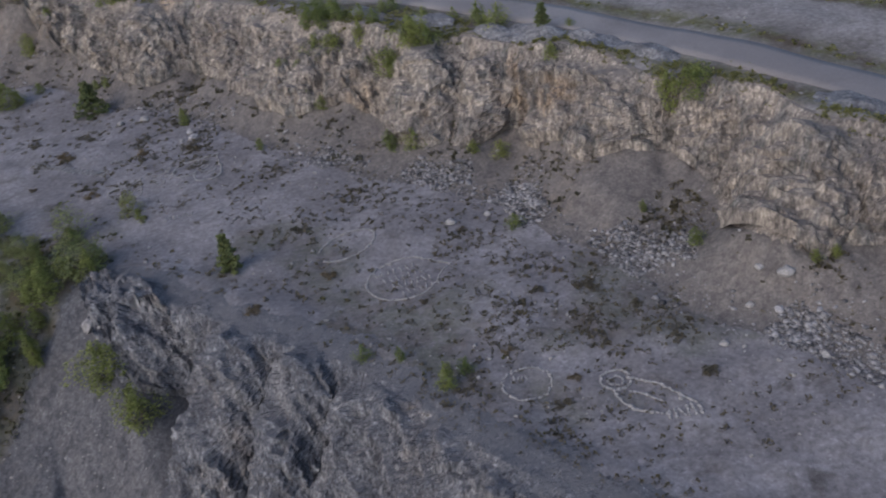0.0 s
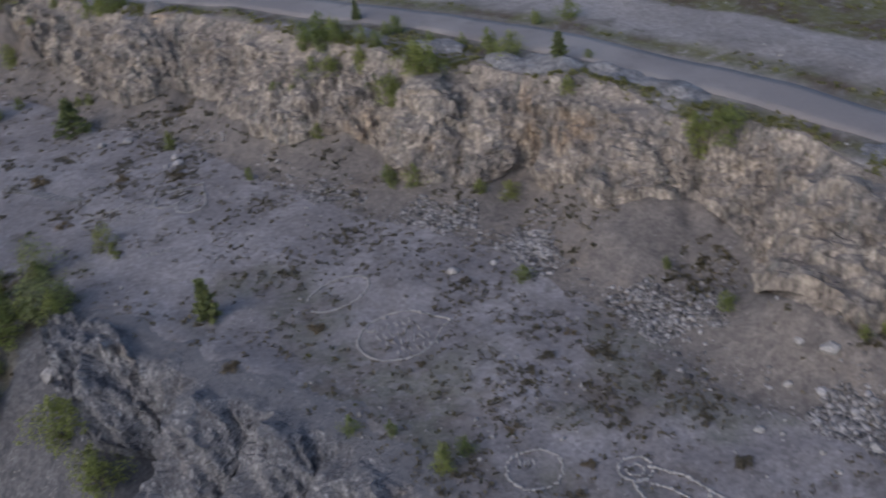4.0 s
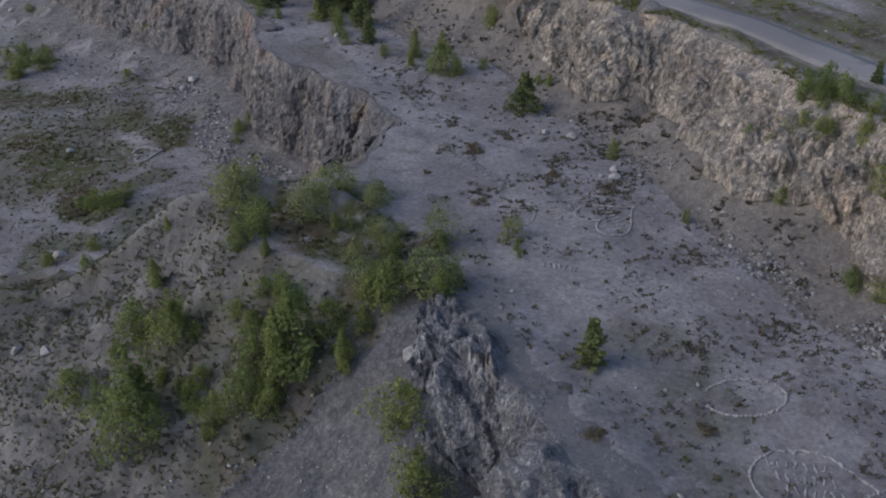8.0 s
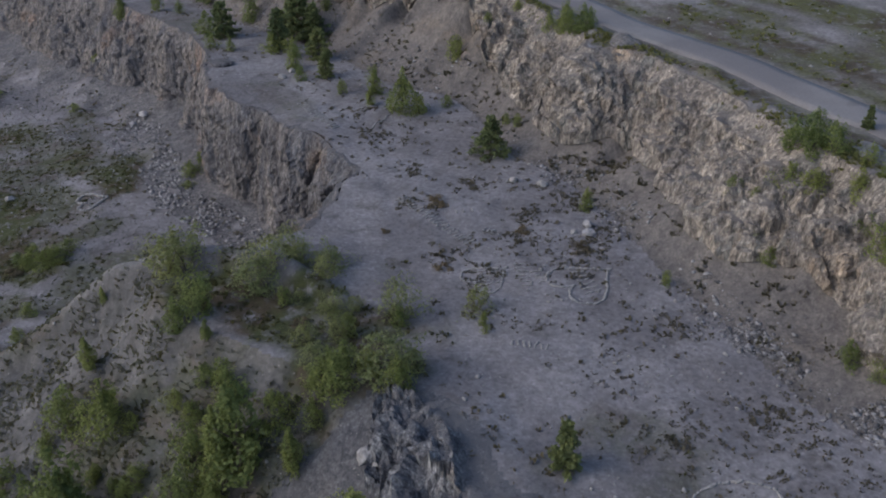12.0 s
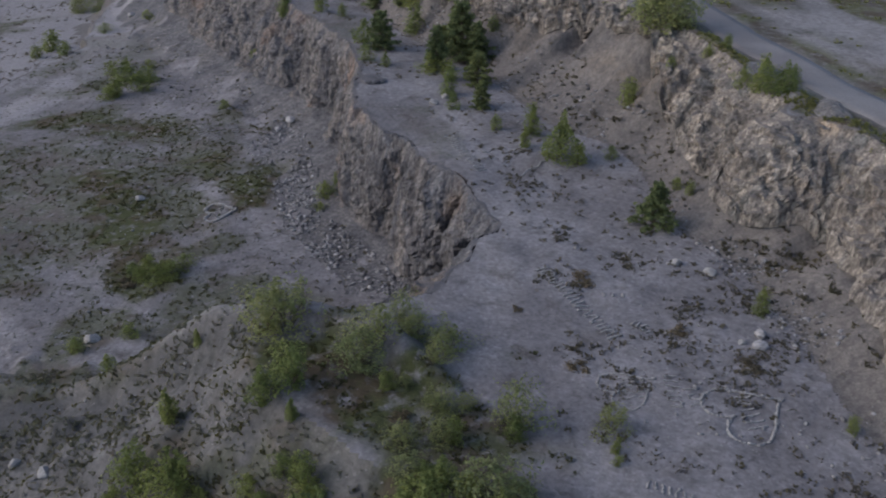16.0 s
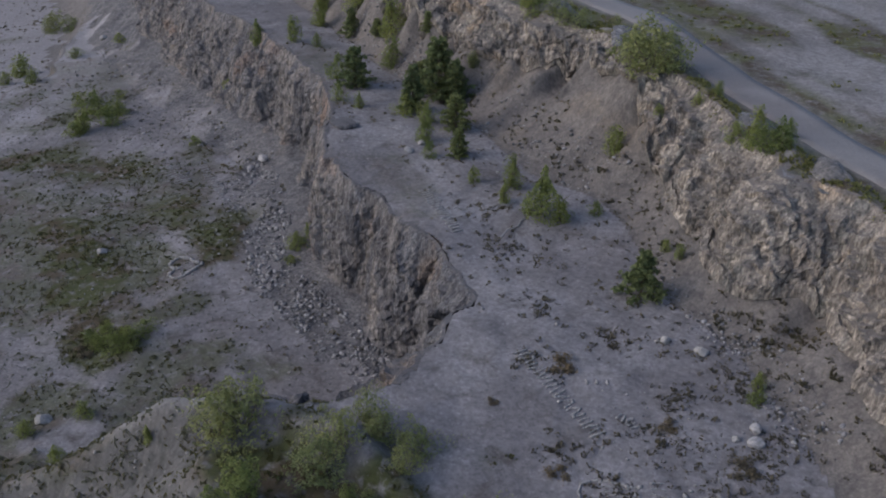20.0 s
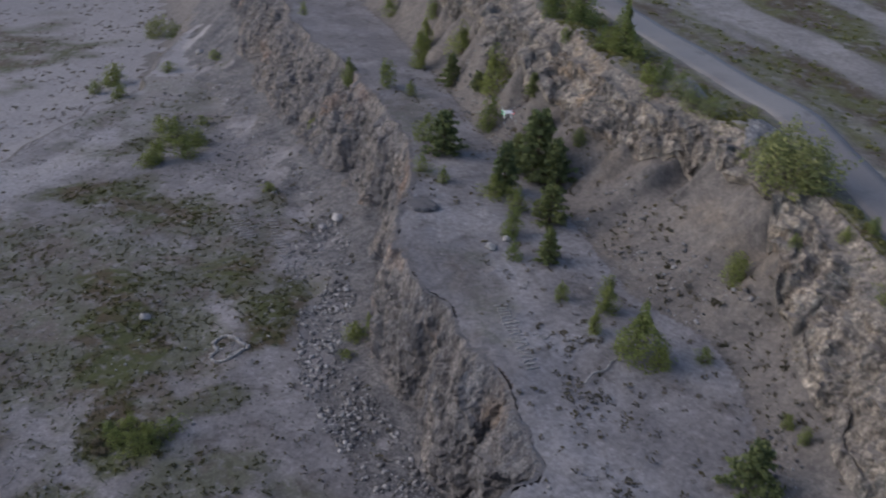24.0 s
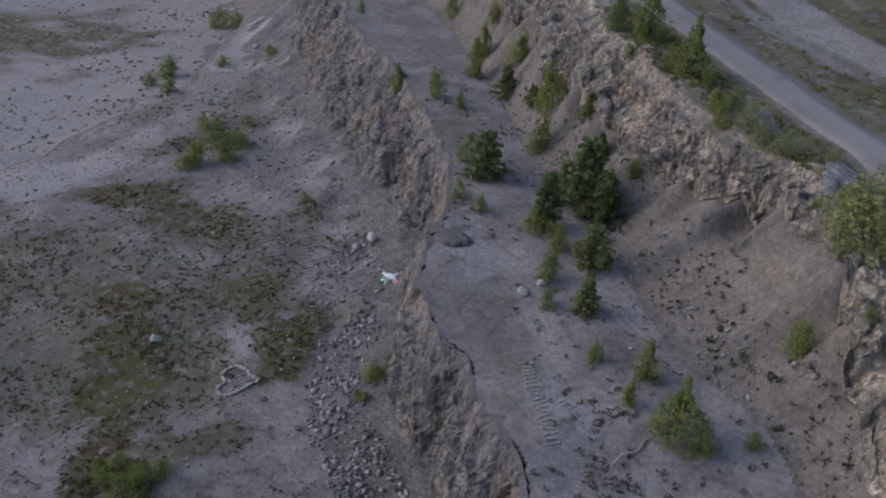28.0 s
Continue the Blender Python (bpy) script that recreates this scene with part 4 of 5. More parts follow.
plant_all("shrub", "mound", [(-28.7, 56.8, 3.7), (-17.9, 48.3, 3.9), (-11.5, 51.1, 2.6), (-15.7, 54.1, 2.5), (-17.2, 54.8, 1.9), (-8.1, 52.1, 3.4),
    (-3.8, 51.6, 2.9), (-5.9, 53.6, 2.1), (-7.5, 54.0, 2.3), (-20.1, 58.9, 3.0), (-18.6, 60.1, 3.0), (-15.6, 47.8, 2.8), (-31.3, 53.3, 2.8), (-19.3,
    54.3, 1.7), (-17.4, 50.6, 3.3), (-19.9, 48.1, 2.9), (-9.3, 51.0, 1.8), (-5.7, 43.6, 4.0), (-30.5, 56.3, 2.0), (-34.1, 54.9, 3.3), (-21.7, 50.9,
    2.0), (-4.6, 39.6, 3.6), (-7.7, 58.1, 1.7), (-4.3, 59.3, 1.7), (-12.9, 61.5, 1.5), (-37.7, 68.6, 1.6)])
plant_all("shrub", "pit", [(-32.2, 103.2, 3.1), (-44.0, 84.6, 2.6), (-42.1, 84.4, 2.8), (-31.8, 100.9, 1.4), (-43.9, 86.0, 2.9), (-42.4, 86.1, 2.1),
    (-56.9, 142.1, 2.3), (-55.3, 127.8, 2.1), (-88.5, 167.8, 2.8), (-75.8, 144.8, 2.4), (-73.3, 131.1, 5.0), (-71.0, 133.8, 4.7), (-71.8, 137.7, 3.8),
    (-80.1, 140.9, 3.3), (-73.6, 129.5, 3.3), (-75.8, 138.2, 5.3), (-106.0, 158.9, 3.4), (-105.9, 163.5, 5.7), (-94.3, 150.5, 3.7), (-94.4, 163.2,
    2.8), (-43.6, 72.8, 2.3), (-40.2, 75.8, 2.1), (-45.3, 85.5, 1.9), (-41.2, 85.2, 2.7), (-40.6, 87.1, 2.3)])
plant_all("shrub", "rim", [(9.4, 97.4, 3.6), (11.2, 96.5, 3.2), (26.4, 71.5, 3.2), (27.1, 69.1, 3.7), (28.0, 65.3, 3.3), (25.7, 67.5, 3.2), (32.8,
    67.6, 2.6), (34.0, 62.4, 2.1), (30.7, 59.9, 2.4), (30.7, 58.2, 4.6), (31.5, 57.2, 3.6), (37.4, 57.1, 3.3), (38.4, 55.3, 3.7), (39.3, 47.4, 2.0),
    (43.0, 35.4, 3.7), (44.6, 33.8, 4.1), (44.1, 34.8, 2.1), (47.2, 59.6, 2.6), (36.6, 61.2, 1.6), (43.4, 50.5, 1.2), (43.9, 60.1, 2.1), (31.6, 67.1,
    2.1), (9.9, 96.4, 2.9), (24.7, 71.1, 3.6), (25.7, 69.8, 3.3), (29.1, 67.2, 2.3), (29.5, 64.7, 2.3), (28.2, 62.8, 2.3), (5.2, 105.4, 2.0), (6.7,
    105.7, 1.8), (8.1, 98.8, 2.9), (9.9, 101.0, 2.3)])
plant_all("shrub", "rim", [(12.2, 99.4, 2.3), (-3.0, 116.4, 2.4), (-12.6, 126.4, 3.0), (-24.0, 138.3, 2.9), (-19.6, 135.5, 3.4), (-18.3, 134.7, 3.5),
    (-13.4, 127.7, 3.0), (-15.5, 133.7, 2.5), (-11.9, 128.6, 2.7)])
plant_all("tree", "bench", [(-6.8, 97.3, 5.2), (-10.1, 101.5, 3.8), (-10.3, 98.4, 2.2), (-45.6, 150.4, 5.8), (-46.9, 155.6, 5.4), (-40.1, 151.1, 5.2),
    (-31.8, 138.5, 7.0), (-52.3, 143.6, 4.3)])
plant_all("tree", "mound", [(-24.7, 55.1, 4.6), (-26.2, 49.4, 7.6), (-14.0, 49.4, 6.4), (-15.4, 49.7, 5.1), (-10.4, 48.6, 3.1), (-28.1, 60.8, 2.7),
    (-17.6, 57.4, 1.6), (-28.8, 67.1, 1.4)])
plant_all("tree", "rim", [(-23.5, 142.1, 6.2), (-17.3, 135.4, 5.3), (-27.2, 143.5, 4.2)])
plant_all("willow", "bench", [(1.2, 61.5, 2.8)])
plant_all("willow", "mound", [(-4.5, 53.1, 3.9), (-4.5, 60.4, 3.0), (-22.4, 64.9, 3.2), (-21.2, 65.9, 4.0), (-15.2, 63.0, 3.1), (-14.4, 64.7, 2.7),
    (-13.7, 68.2, 2.4), (-10.2, 66.5, 2.6), (-10.6, 56.8, 1.9), (-9.4, 54.0, 2.0), (-3.2, 54.1, 2.3)])
plant_all("willow", "pit", [(-116.6, 191.2, 4.5), (-112.0, 189.7, 3.4), (-117.6, 189.9, 3.2)])
plant_all("willow", "rim", [(0.9, 110.9, 5.3), (2.2, 110.8, 3.8), (-1.1, 115.1, 2.9), (-0.2, 113.1, 5.2), (-10.1, 125.5, 2.3), (-8.5, 123.4, 2.2),
    (-3.2, 122.7, 1.3), (-6.8, 122.3, 2.0)])

# low saplings and brambles that fill the hollows of the mound
thicket = random.Random(12)
for sort, spots in (("shrub", [(-17, 49, 3.4), (-14, 51.5, 2.2), (-20, 52.5, 3.0), (-26, 51, 3.0)]), ("willow", [(-10.5, 57.5, 2.6), (-15.5, 66.5, 2.2), (-8.5, 61.5, 2.4)])):
    plant_all(sort, "mound", [(thicket.gauss(x, w), thicket.gauss(y, w * 0.7), thicket.uniform(0.8, 2.0)) for x, y, w in spots for _ in range(7 if sort == "shrub" else 3)])

# ---------------------------------------------------------------- boulders


def boulder_mesh(seed, surface, flat=0.7, rough_by=0.3, levels=2):
    rng = np.random.default_rng(seed)
    bm = bmesh.new()
    bmesh.ops.create_icosphere(bm, subdivisions=levels, radius=1.0)
    cuts = rng.normal(size=(9, 3))
    cuts /= np.linalg.norm(cuts, axis=1)[:, None]
    far_by = rng.uniform(0.55, 0.95, 9)
    for v in bm.verts:
        p = np.array(v.co)
        for c, d in zip(cuts, far_by):
            over = p @ c - d
            if over > 0:
                p = p - c * over
        p = p * (1 + rough_by * 0.12 * rng.normal())
        v.co = (p[0] * 1.15, p[1] * 0.9, p[2] * flat)
    me = bpy.data.meshes.new("boulder")
    bm.to_mesh(me)
    bm.free()
    me.materials.append(surface)
    return me


ROCKS = [boulder_mesh(600 + i, PALE_STONE if i % 2 else PEBBLE, 0.55 + 0.1 * i) for i in range(6)]
SLAB = boulder_mesh(620, ROCK_LOW, 0.3)


def boulder(x, y, size, i, label, turn=0.0):
    ob = new("boulder", SLAB if i < 0 else ROCKS[i])
    ob.matrix_basis = Matrix.Translation((x, y, ground(x, y) + size * 0.18)) @ Matrix.Rotation(turn, 4, "Z") @ Matrix.Scale(size, 4)
    return tagged(ob, label, "boulder", "boulders in the quarry")


FLOOR_ROCK = "pale angular boulder lying on the bench gravel"
for k, (x, y, size, i) in enumerate([
        (31.8, 15.2, 0.36, 1), (36.1, 10.6, 0.42, 3), (24.3, 40.5, 0.45, 5), (27.6, 40.0, 0.35, 1), (10.2, 73.5, 0.50, 4), (10.2, 72.2, 0.55, 2),
        (9.0, 72.3, 0.32, 1), (6.9, 81.0, 0.50, 3), (4.3, 81.7, 0.42, 5), (-21.2, 106.7, 0.55, 1), (-20.3, 108.2, 0.40, 4)]):
    boulder(x, y, size, i, FLOOR_ROCK if i % 2 else "grey block of rock resting on the bench gravel", k * 1.3)
for k, (x, y, size) in enumerate([(38.3, 16.6, 0.65), (36.6, 15.3, 0.35), (37.4, 18.2, 0.32), (35.6, 17.0, 0.3)]):
    boulder(x, y, size, (1, 2, 3, 5)[k], "pale fallen block at the foot of the tan rock face", k * 0.9)
boulder(-5.5, 47.7, 0.75, 4, "flat grey slab at the head of the gully", 0.4)
boulder(-4.7, 47.4, 0.62, 3, "flat tan slab leaning beside a grey slab", 1.9)
boulder(-3.7, 45.4, 0.5, 2, "grey block wedged against the near rock face", 0.8)
boulder(-28.9, 110.6, 1.5, -1, "large dark flat boulder on the bench edge", 0.5)
for k, (x, y, size) in enumerate([(-43.3, 74.6, 0.75), (-38.6, 60.1, 0.6), (-42.0, 61.3, 0.5), (-52.6, 99.9, 0.6), (-44.1, 123.5, 0.8), (-45.2, 122.2, 0.5), (-93.5, 170.8, 0.9)]):
    boulder(x, y, size, (1, 3, 5, 1, 0, 2, 1)[k], "pale boulder alone on the floor of the lower pit" if k != 4 else "grey boulder among rubble in the lower pit", k * 2.1)

# ---------------------------------------------------------------- heaps of grey gravel tipped along the rim


def heap(x, y, wide, high, seed, turn):
    n = 27
    verts, faces = [], []
    for i in range(n):
        for j in range(n):
            u, v = 2 * i / (n - 1) - 1, 2 * j / (n - 1) - 1
            far = math.hypot(u, v) + 0.3 * float(layers(u + seed, v, 0, 0.8, seed, 2))
            h = max(0.0, 1 - max(far, 0.0) ** 2) ** 1.4 * (1 + 0.3 * float(layers(u * 2 + seed, v * 2, 0, 1.0, seed + 3, 4)))
            verts.append((u * wide * 1.7, v * wide * 0.9, h * high * 0.95 - (0.35 if h <= 0.02 else 0.0)))
            if i and j:
                faces.append(((i - 1) * n + j - 1, i * n + j - 1, i * n + j, (i - 1) * n + j))
    ob = new("spoil_hummock", mesh_from("spoil_hummock", verts, faces, GRAVEL, True))
    ob.matrix_basis = Matrix.Translation((x, y, ground(x, y) - 0.05)) @ Matrix.Rotation(turn, 4, "Z")
    return tagged(ob, "low heap of blue-grey gravel on the quarry rim", "gravel heap", "gravel heaps along the rim")


for k, (x, y, wide, high) in enumerate([(37.4, 55.0, 1.9, 0.9), (40.0, 51.2, 2.2, 0.9), (43.3, 46.6, 2.0, 0.9), (45.0, 40.5, 2.2, 0.8), (34.2, 62.2, 1.8, 0.7), (30.4, 68.8, 1.7, 0.6), (49.8, 22.5, 1.8, 0.7),
                                        (9.6, 101.5, 1.5, 0.7), (14.6, 93.6, 1.6, 0.6), (-2.2, 120.3, 1.6, 0.7), (-9.4, 127.6, 1.6, 0.7)]):
    heap(x, y, wide, high, 40 + k, 1.95 + 0.3 * math.sin(k * 2.0))

# ---------------------------------------------------------------- loose stones, tufts and grass, too many to count
PHI = (1 + 5 ** 0.5) / 2
ICO = np.array([(-1, PHI, 0), (1, PHI, 0), (-1, -PHI, 0), (1, -PHI, 0), (0, -1, PHI), (0, 1, PHI), (0, -1, -PHI), (0, 1, -PHI), (PHI, 0, -1), (PHI, 0, 1), (-PHI, 0, -1), (-PHI, 0, 1)]) / 1.9
ICO_FACES = np.array([(0, 11, 5), (0, 5, 1), (0, 1, 7), (0, 7, 10), (0, 10, 11), (1, 5, 9), (5, 11, 4), (11, 10, 2), (10, 7, 6), (7, 1, 8), (3, 9, 4), (3, 4, 2), (3, 2, 6), (3, 6, 8),
                      (3, 8, 9), (4, 9, 5), (2, 4, 11), (6, 2, 10), (8, 6, 7), (9, 8, 1)])
rng = np.random.default_rng(7)


def band(line, count, low, high, first, last, clump=3.0, cut=-0.1, seed=0, column=2):
    """Random places in a strip beside a line, thick in drifts: low and high are shares of the line's own run to the foot."""
    x, y = [], []
    pts = np.array([(p[0], p[1], p[2 + column]) for p in line])
    step = np.hypot(np.diff(pts[:, 0]), np.diff(pts[:, 1]))
    run = np.concatenate([[0], np.cumsum(step)])
    a, b = np.interp(first, pts[:, 1], run), np.interp(last, pts[:, 1], run)
    s = rng.uniform(a, b, count * 4)
    px, py, w = (np.interp(s, run, pts[:, k]) for k in range(3))
    tx, ty = np.interp(s + 0.5, run, pts[:, 0]) - np.interp(s - 0.5, run, pts[:, 0]), np.interp(s + 0.5, run, pts[:, 1]) - np.interp(s - 0.5, run, pts[:, 1])
    n = np.hypot(tx, ty)
    d = rng.uniform(low, high, count * 4) * w
    x, y = px - ty / n * d, py + tx / n * d
    keep = layers(x, y, 0, clump, 300 + seed) + rng.normal(scale=0.25, size=x.size) > cut
    return x[keep][:count], y[keep][:count]


def field(count, x0, x1, y0, y1, clump, cut, seed, test=None):
    x, y = rng.uniform(x0, x1, count * 5), rng.uniform(y0, y1, count * 5)
    keep = layers(x, y, 0, clump, 400 + seed) + rng.normal(scale=0.25, size=x.size) > cut
    x, y = x[keep], y[keep]
    if test is not None:
        ok = test(x, y)
        x, y = x[ok], y[ok]
    return x[:count], y[:count]


def stones(name, xy, small, large, surface, label):
    x, y = xy
    n = len(x)
    s = small * (large / small) ** (rng.uniform(0, 1, n) ** 3.0)
    shape = ICO[None] * rng.uniform(0.45, 1.25, (n, 12, 1)) * s[:, None, None]
    shape[..., 2] *= rng.uniform(0.45, 0.9, (n, 1))
    t = rng.uniform(0, 6.28, n)
    c, q = np.cos(t)[:, None], np.sin(t)[:, None]
    long = rng.uniform(0.8, 1.6, (n, 1))
    vx, vy = shape[..., 0] * long, shape[..., 1]
    verts = np.stack([vx * c - vy * q + x[:, None], vx * q + vy * c + y[:, None], shape[..., 2] + (heights(x, y) + s * 0.2)[:, None]], -1).reshape(-1, 3)
    faces = (ICO_FACES[None] + (np.arange(n) * 12)[:, None, None]).reshape(-1, 3)
    return tagged(new(name, fast_mesh(name, verts, faces, surface)), label, "stones", kind="stuff")


def tufts(name, xy, low, high, blades, surface, label, flat=0.6):
    x, y = xy
    n = len(x)
    s = rng.uniform(low, high, n)
    t = rng.uniform(0, 6.28, (n, blades))
    out = rng.uniform(0.1, 1.0, (n, blades)) * s[:, None]
    bx, by = x[:, None] + out * np.cos(t), y[:, None] + out * np.sin(t)
    z = heights(x, y)[:, None] + 0 * t
    up = s[:, None] * flat * rng.uniform(0.5, 1.2, (n, blades)) * (1.15 - out / s[:, None] * 0.6)
    w = s[:, None] * rng.uniform(0.2, 0.42, (n, blades))
    side = t + rng.uniform(-1, 1, (n, blades)) + 1.57
    sx, sy = np.cos(side) * w, np.sin(side) * w
    lx, ly = np.cos(t) * up * 0.5, np.sin(t) * up * 0.5
    verts = np.stack([np.stack([bx - sx, by - sy, z - 0.05], -1), np.stack([bx + sx, by + sy, z - 0.05], -1),
                      np.stack([bx + sx * 0.7 + lx, by + sy * 0.7 + ly, z + up], -1), np.stack([bx - sx * 0.5 + lx * 1.2, by - sy * 0.5 + ly * 1.2, z + up * 0.8], -1)], 2).reshape(-1, 3)
    faces = np.arange(n * blades * 4).reshape(-1, 4)
    return tagged(new(name, fast_mesh(name, verts, faces, surface)), label, "grass", kind="stuff")


def on_bench(x, y):
    return (along(x, y, LOW)[0] < -0.8) & (along(x, y, RIM)[0] > np.array(along(x, y, RIM)[2][2]) * 0.92)


def on_pit(x, y):
    return (along(x, y, LOW)[0] > 9) & (terrain(x, y)[1] == 0) & (y > 68)


def on_mound(x, y):
    return terrain(x, y)[1] == 4


def on_top(x, y):
    return (along(x, y, RIM)[0] < -0.6) & (np.abs(along(x, y, ROAD)[0]) > 3.3)


def grown(x, y):
    return rng.uniform(0, 1, x.size) < layer(x, y)[0]


foot = [band(RIM, 10000, 0.84, 1.1, 2, 64, 5, -0.45, 1), band(RIM, 700, 0.45, 0.9, 2, 64, 3, -0.1, 2), band(RIM, 900, 0.8, 1.15, 64, 100, 4, 0.0, 3), band(RIM, 1400, 0.55, 1.0, 106, 150, 4, -0.1, 4)]
stones("scree_stones", tuple(np.concatenate(c) for c in zip(*foot)), 0.05, 0.27, PEBBLE, "grey rubble lying in drifts below the tan rock face")
foot = [band(LOW, 3600, 0.5, 1.05, 86, 112, 4, -0.2, 5), band(LOW, 900, 0.6, 1.3, 112, 128, 4, 0.0, 5), band(LOW, 900, 0.7, 1.6, 128, 170, 5, -0.1, 6)]
stones("rubble", tuple(np.concatenate(c) for c in zip(*foot)), 0.05, 0.30, RUBBLE, "pale grey rubble at the foot of the lower rock face")
loose = [field(900, 0, 46, 6, 92, 6, 0.1, 1, on_bench), field(300, -45, 10, 80, 150, 6, 0.1, 2, on_bench), field(700, -70, -22, 70, 130, 6, 0.1, 3, on_pit),
         field(260, -20, 0, 30, 52, 4, 0.0, 4, lambda x, y: along(x, y, LOW)[0] > 2), field(300, -45, -5, 44, 72, 4, 0.1, 5, on_mound), field(350, 20, 75, 10, 110, 6, 0.1, 6, on_top)]
stones("loose_stones", tuple(np.concatenate(c) for c in zip(*loose)), 0.05, 0.22, PALE_STONE, "small pale stones strewn over the gravel")

dry = [field(1500, 0, 46, 6, 92, 5, -0.1, 11, on_bench), field(480, -45, 10, 80, 152, 5, -0.1, 12, on_bench), field(600, -95, -22, 70, 165, 6, 0.15, 13, on_pit),
       band(RIM, 620, 0.42, 0.95, 2, 135, 3, 0.0, 14), field(1500, -170, -60, 90, 230, 6, 0.0, 15, lambda x, y: along(x, y, LOW)[0] > 10), field(450, -45, -3, 42, 74, 3, -0.1, 16, on_mound)]
tufts("dry_tufts", tuple(np.concatenate(c) for c in zip(*dry)), 0.09, 0.30, 8, DRY, "small brown tufts of withered plants on gravel")
slope = [band(RIM, 420, 0.42, 0.9, 2, 140, 2.2, 0.3, 17), band(LOW, 160, 0.5, 1.6, 88, 165, 3, 0.1, 18), field(240, -2, 46, 6, 94, 5, 0.05, 19, on_bench), field(200, -46, 6, 84, 150, 5, 0.0, 20, on_bench)]
tufts("scree_tufts", tuple(np.concatenate(c) for c in zip(*slope)), 0.12, 0.36, 9, DUSKY, "small dark olive-brown tufts on scree and gravel", 0.7)
far_side = field(1700, -200, -86, 96, 280, 9, 0.0, 27, lambda x, y: along(x, y, STEP)[0] > 1)
tufts("far_tufts", far_side, 0.2, 0.55, 8, DRY, "brown tufts in rows on the far pit floor", 0.5)
tufts("slope_cushions", band(RIM, 190, 0.48, 0.95, 8, 118, 1.6, 0.1, 28), 0.18, 0.45, 12, DUSKY, "dark olive cushions of scrub on the scree", 0.75)
patches = [(14.5, 21, 3.0), (20.5, 24.5, 2.2), (25.5, 21.5, 2.4), (22.5, 27, 2.0), (28.5, 26, 2.4), (26, 31, 2.0), (18, 14.5, 2.4), (-4.2, 76.6, 1.8), (4.2, 71.5, 1.6), (10.4, 69.6, 2.0),
           (-1.6, 69, 1.2), (13.5, 47.5, 2.0), (30.5, 18.5, 1.9), (-8.5, 91.5, 3.0), (-11, 97.4, 1.4), (19.6, 50, 2.2), (9.5, 77.5, 1.8), (24, 38, 1.6), (5.5, 75.5, 1.8), (8.5, 66.5, 1.6), (2.0, 66, 1.3), (12.5, 72.5, 1.6), (0.5, 81, 1.6), (-5.0, 84, 1.5), (15.5, 60, 1.7)]
px, py = [np.concatenate([rng.normal(p[k], p[2] * 0.6, int(24 * p[2])) for p in patches]) for k in (0, 1)]
tufts("dry_patches", (px, py), 0.12, 0.36, 9, DRY, "dark brown patches of withered low plants")
green = [field(4200, -95, -30, 66, 150, 5, -0.3, 21, lambda x, y: on_pit(x, y) & grown(x, y)), field(1300, -45, 0, 44, 74, 4, -0.2, 22, lambda x, y: (on_mound(x, y) | on_bench(x, y)) & grown(x, y)),
         field(600, 0, 46, 6, 60, 4, -0.1, 23, lambda x, y: on_bench(x, y) & grown(x, y))]
tufts("mound_herbs", field(1500, -48, -3, 40, 74, 3, -0.1, 24, on_mound), 0.10, 0.30, 8, OLIVE, "low olive herbs covering the spoil mound")
tufts("mound_weeds", field(5200, -52, -3, 40, 76, 3, -0.1, 25, on_mound), 0.10, 0.40, 7, HERB, "dense grey-green weeds on dark spoil", 0.45)
tufts("pit_weeds", field(6000, -95, -24, 70, 140, 5, -0.25, 26, on_pit), 0.06, 0.22, 5, HERB, "small grey-green weeds scattered over the pit floor", 0.5)
tufts("meadow_grass", tuple(np.concatenate(c) for c in zip(*green)), 0.10, 0.32, 8, OLIVE, "thin olive grass on the quarry floor")
strip = band(RIM, 2400, -0.62, -0.04, 0, 160, 5, -0.05, 33)
verge = [field(2400, -40, 75, 5, 165, 5, -0.3, 31, lambda x, y: on_top(x, y) & grown(x, y)), band(RIM, 1100, -0.22, 0.02, 0, 160, 4, -0.05, 32), tuple(c[on_top(*strip)] for c in strip)]
tufts("verge_grass", tuple(np.concatenate(c) for c in zip(*verge)), 0.14, 0.42, 9, GRASS, "rough green grass beside the haul road")

# ---------------------------------------------------------------- figures laid out in stones on the quarry floor
CHIPS = [fast_mesh("stone", ICO * np.random.default_rng(30 + i).uniform(0.7, 1.2, (12, 1)) * (1.25, 0.8, 0.6), ICO_FACES, PALE_STONE) for i in range(5)]


def lay(points, size, parent, wander=0.06):
    """Stones laid end to end along points."""
    r = random.Random(len(points) * 31 + int(points[0][0] * 100))
    pts = np.array(points, float)
    step = np.hypot(*np.diff(pts, axis=0).T)
    run = np.concatenate([[0], np.cumsum(step)])
    s = np.arange(0, run[-1], size * 1.75)
    x, y = np.interp(s, run, pts[:, 0]), np.interp(s, run, pts[:, 1])
    z = heights(x, y)
    for i in range(len(s)):
        j = min(i + 1, len(s) - 1)
        k = max(j - 1, 0)
        turn = math.atan2(y[j] - y[k], x[j] - x[k]) + r.uniform(-0.3, 0.3)
        ob = piece("stone", CHIPS[r.randrange(5)], parent)
        ob.matrix_basis = Matrix.Translation((x[i] + r.uniform(-1, 1) * wander, y[i] + r.uniform(-1, 1) * wander, z[i] + size * 0.25)) @ Matrix.Rotation(turn, 4, "Z") @ Matrix.Scale(size * r.uniform(0.75, 1.25), 4)


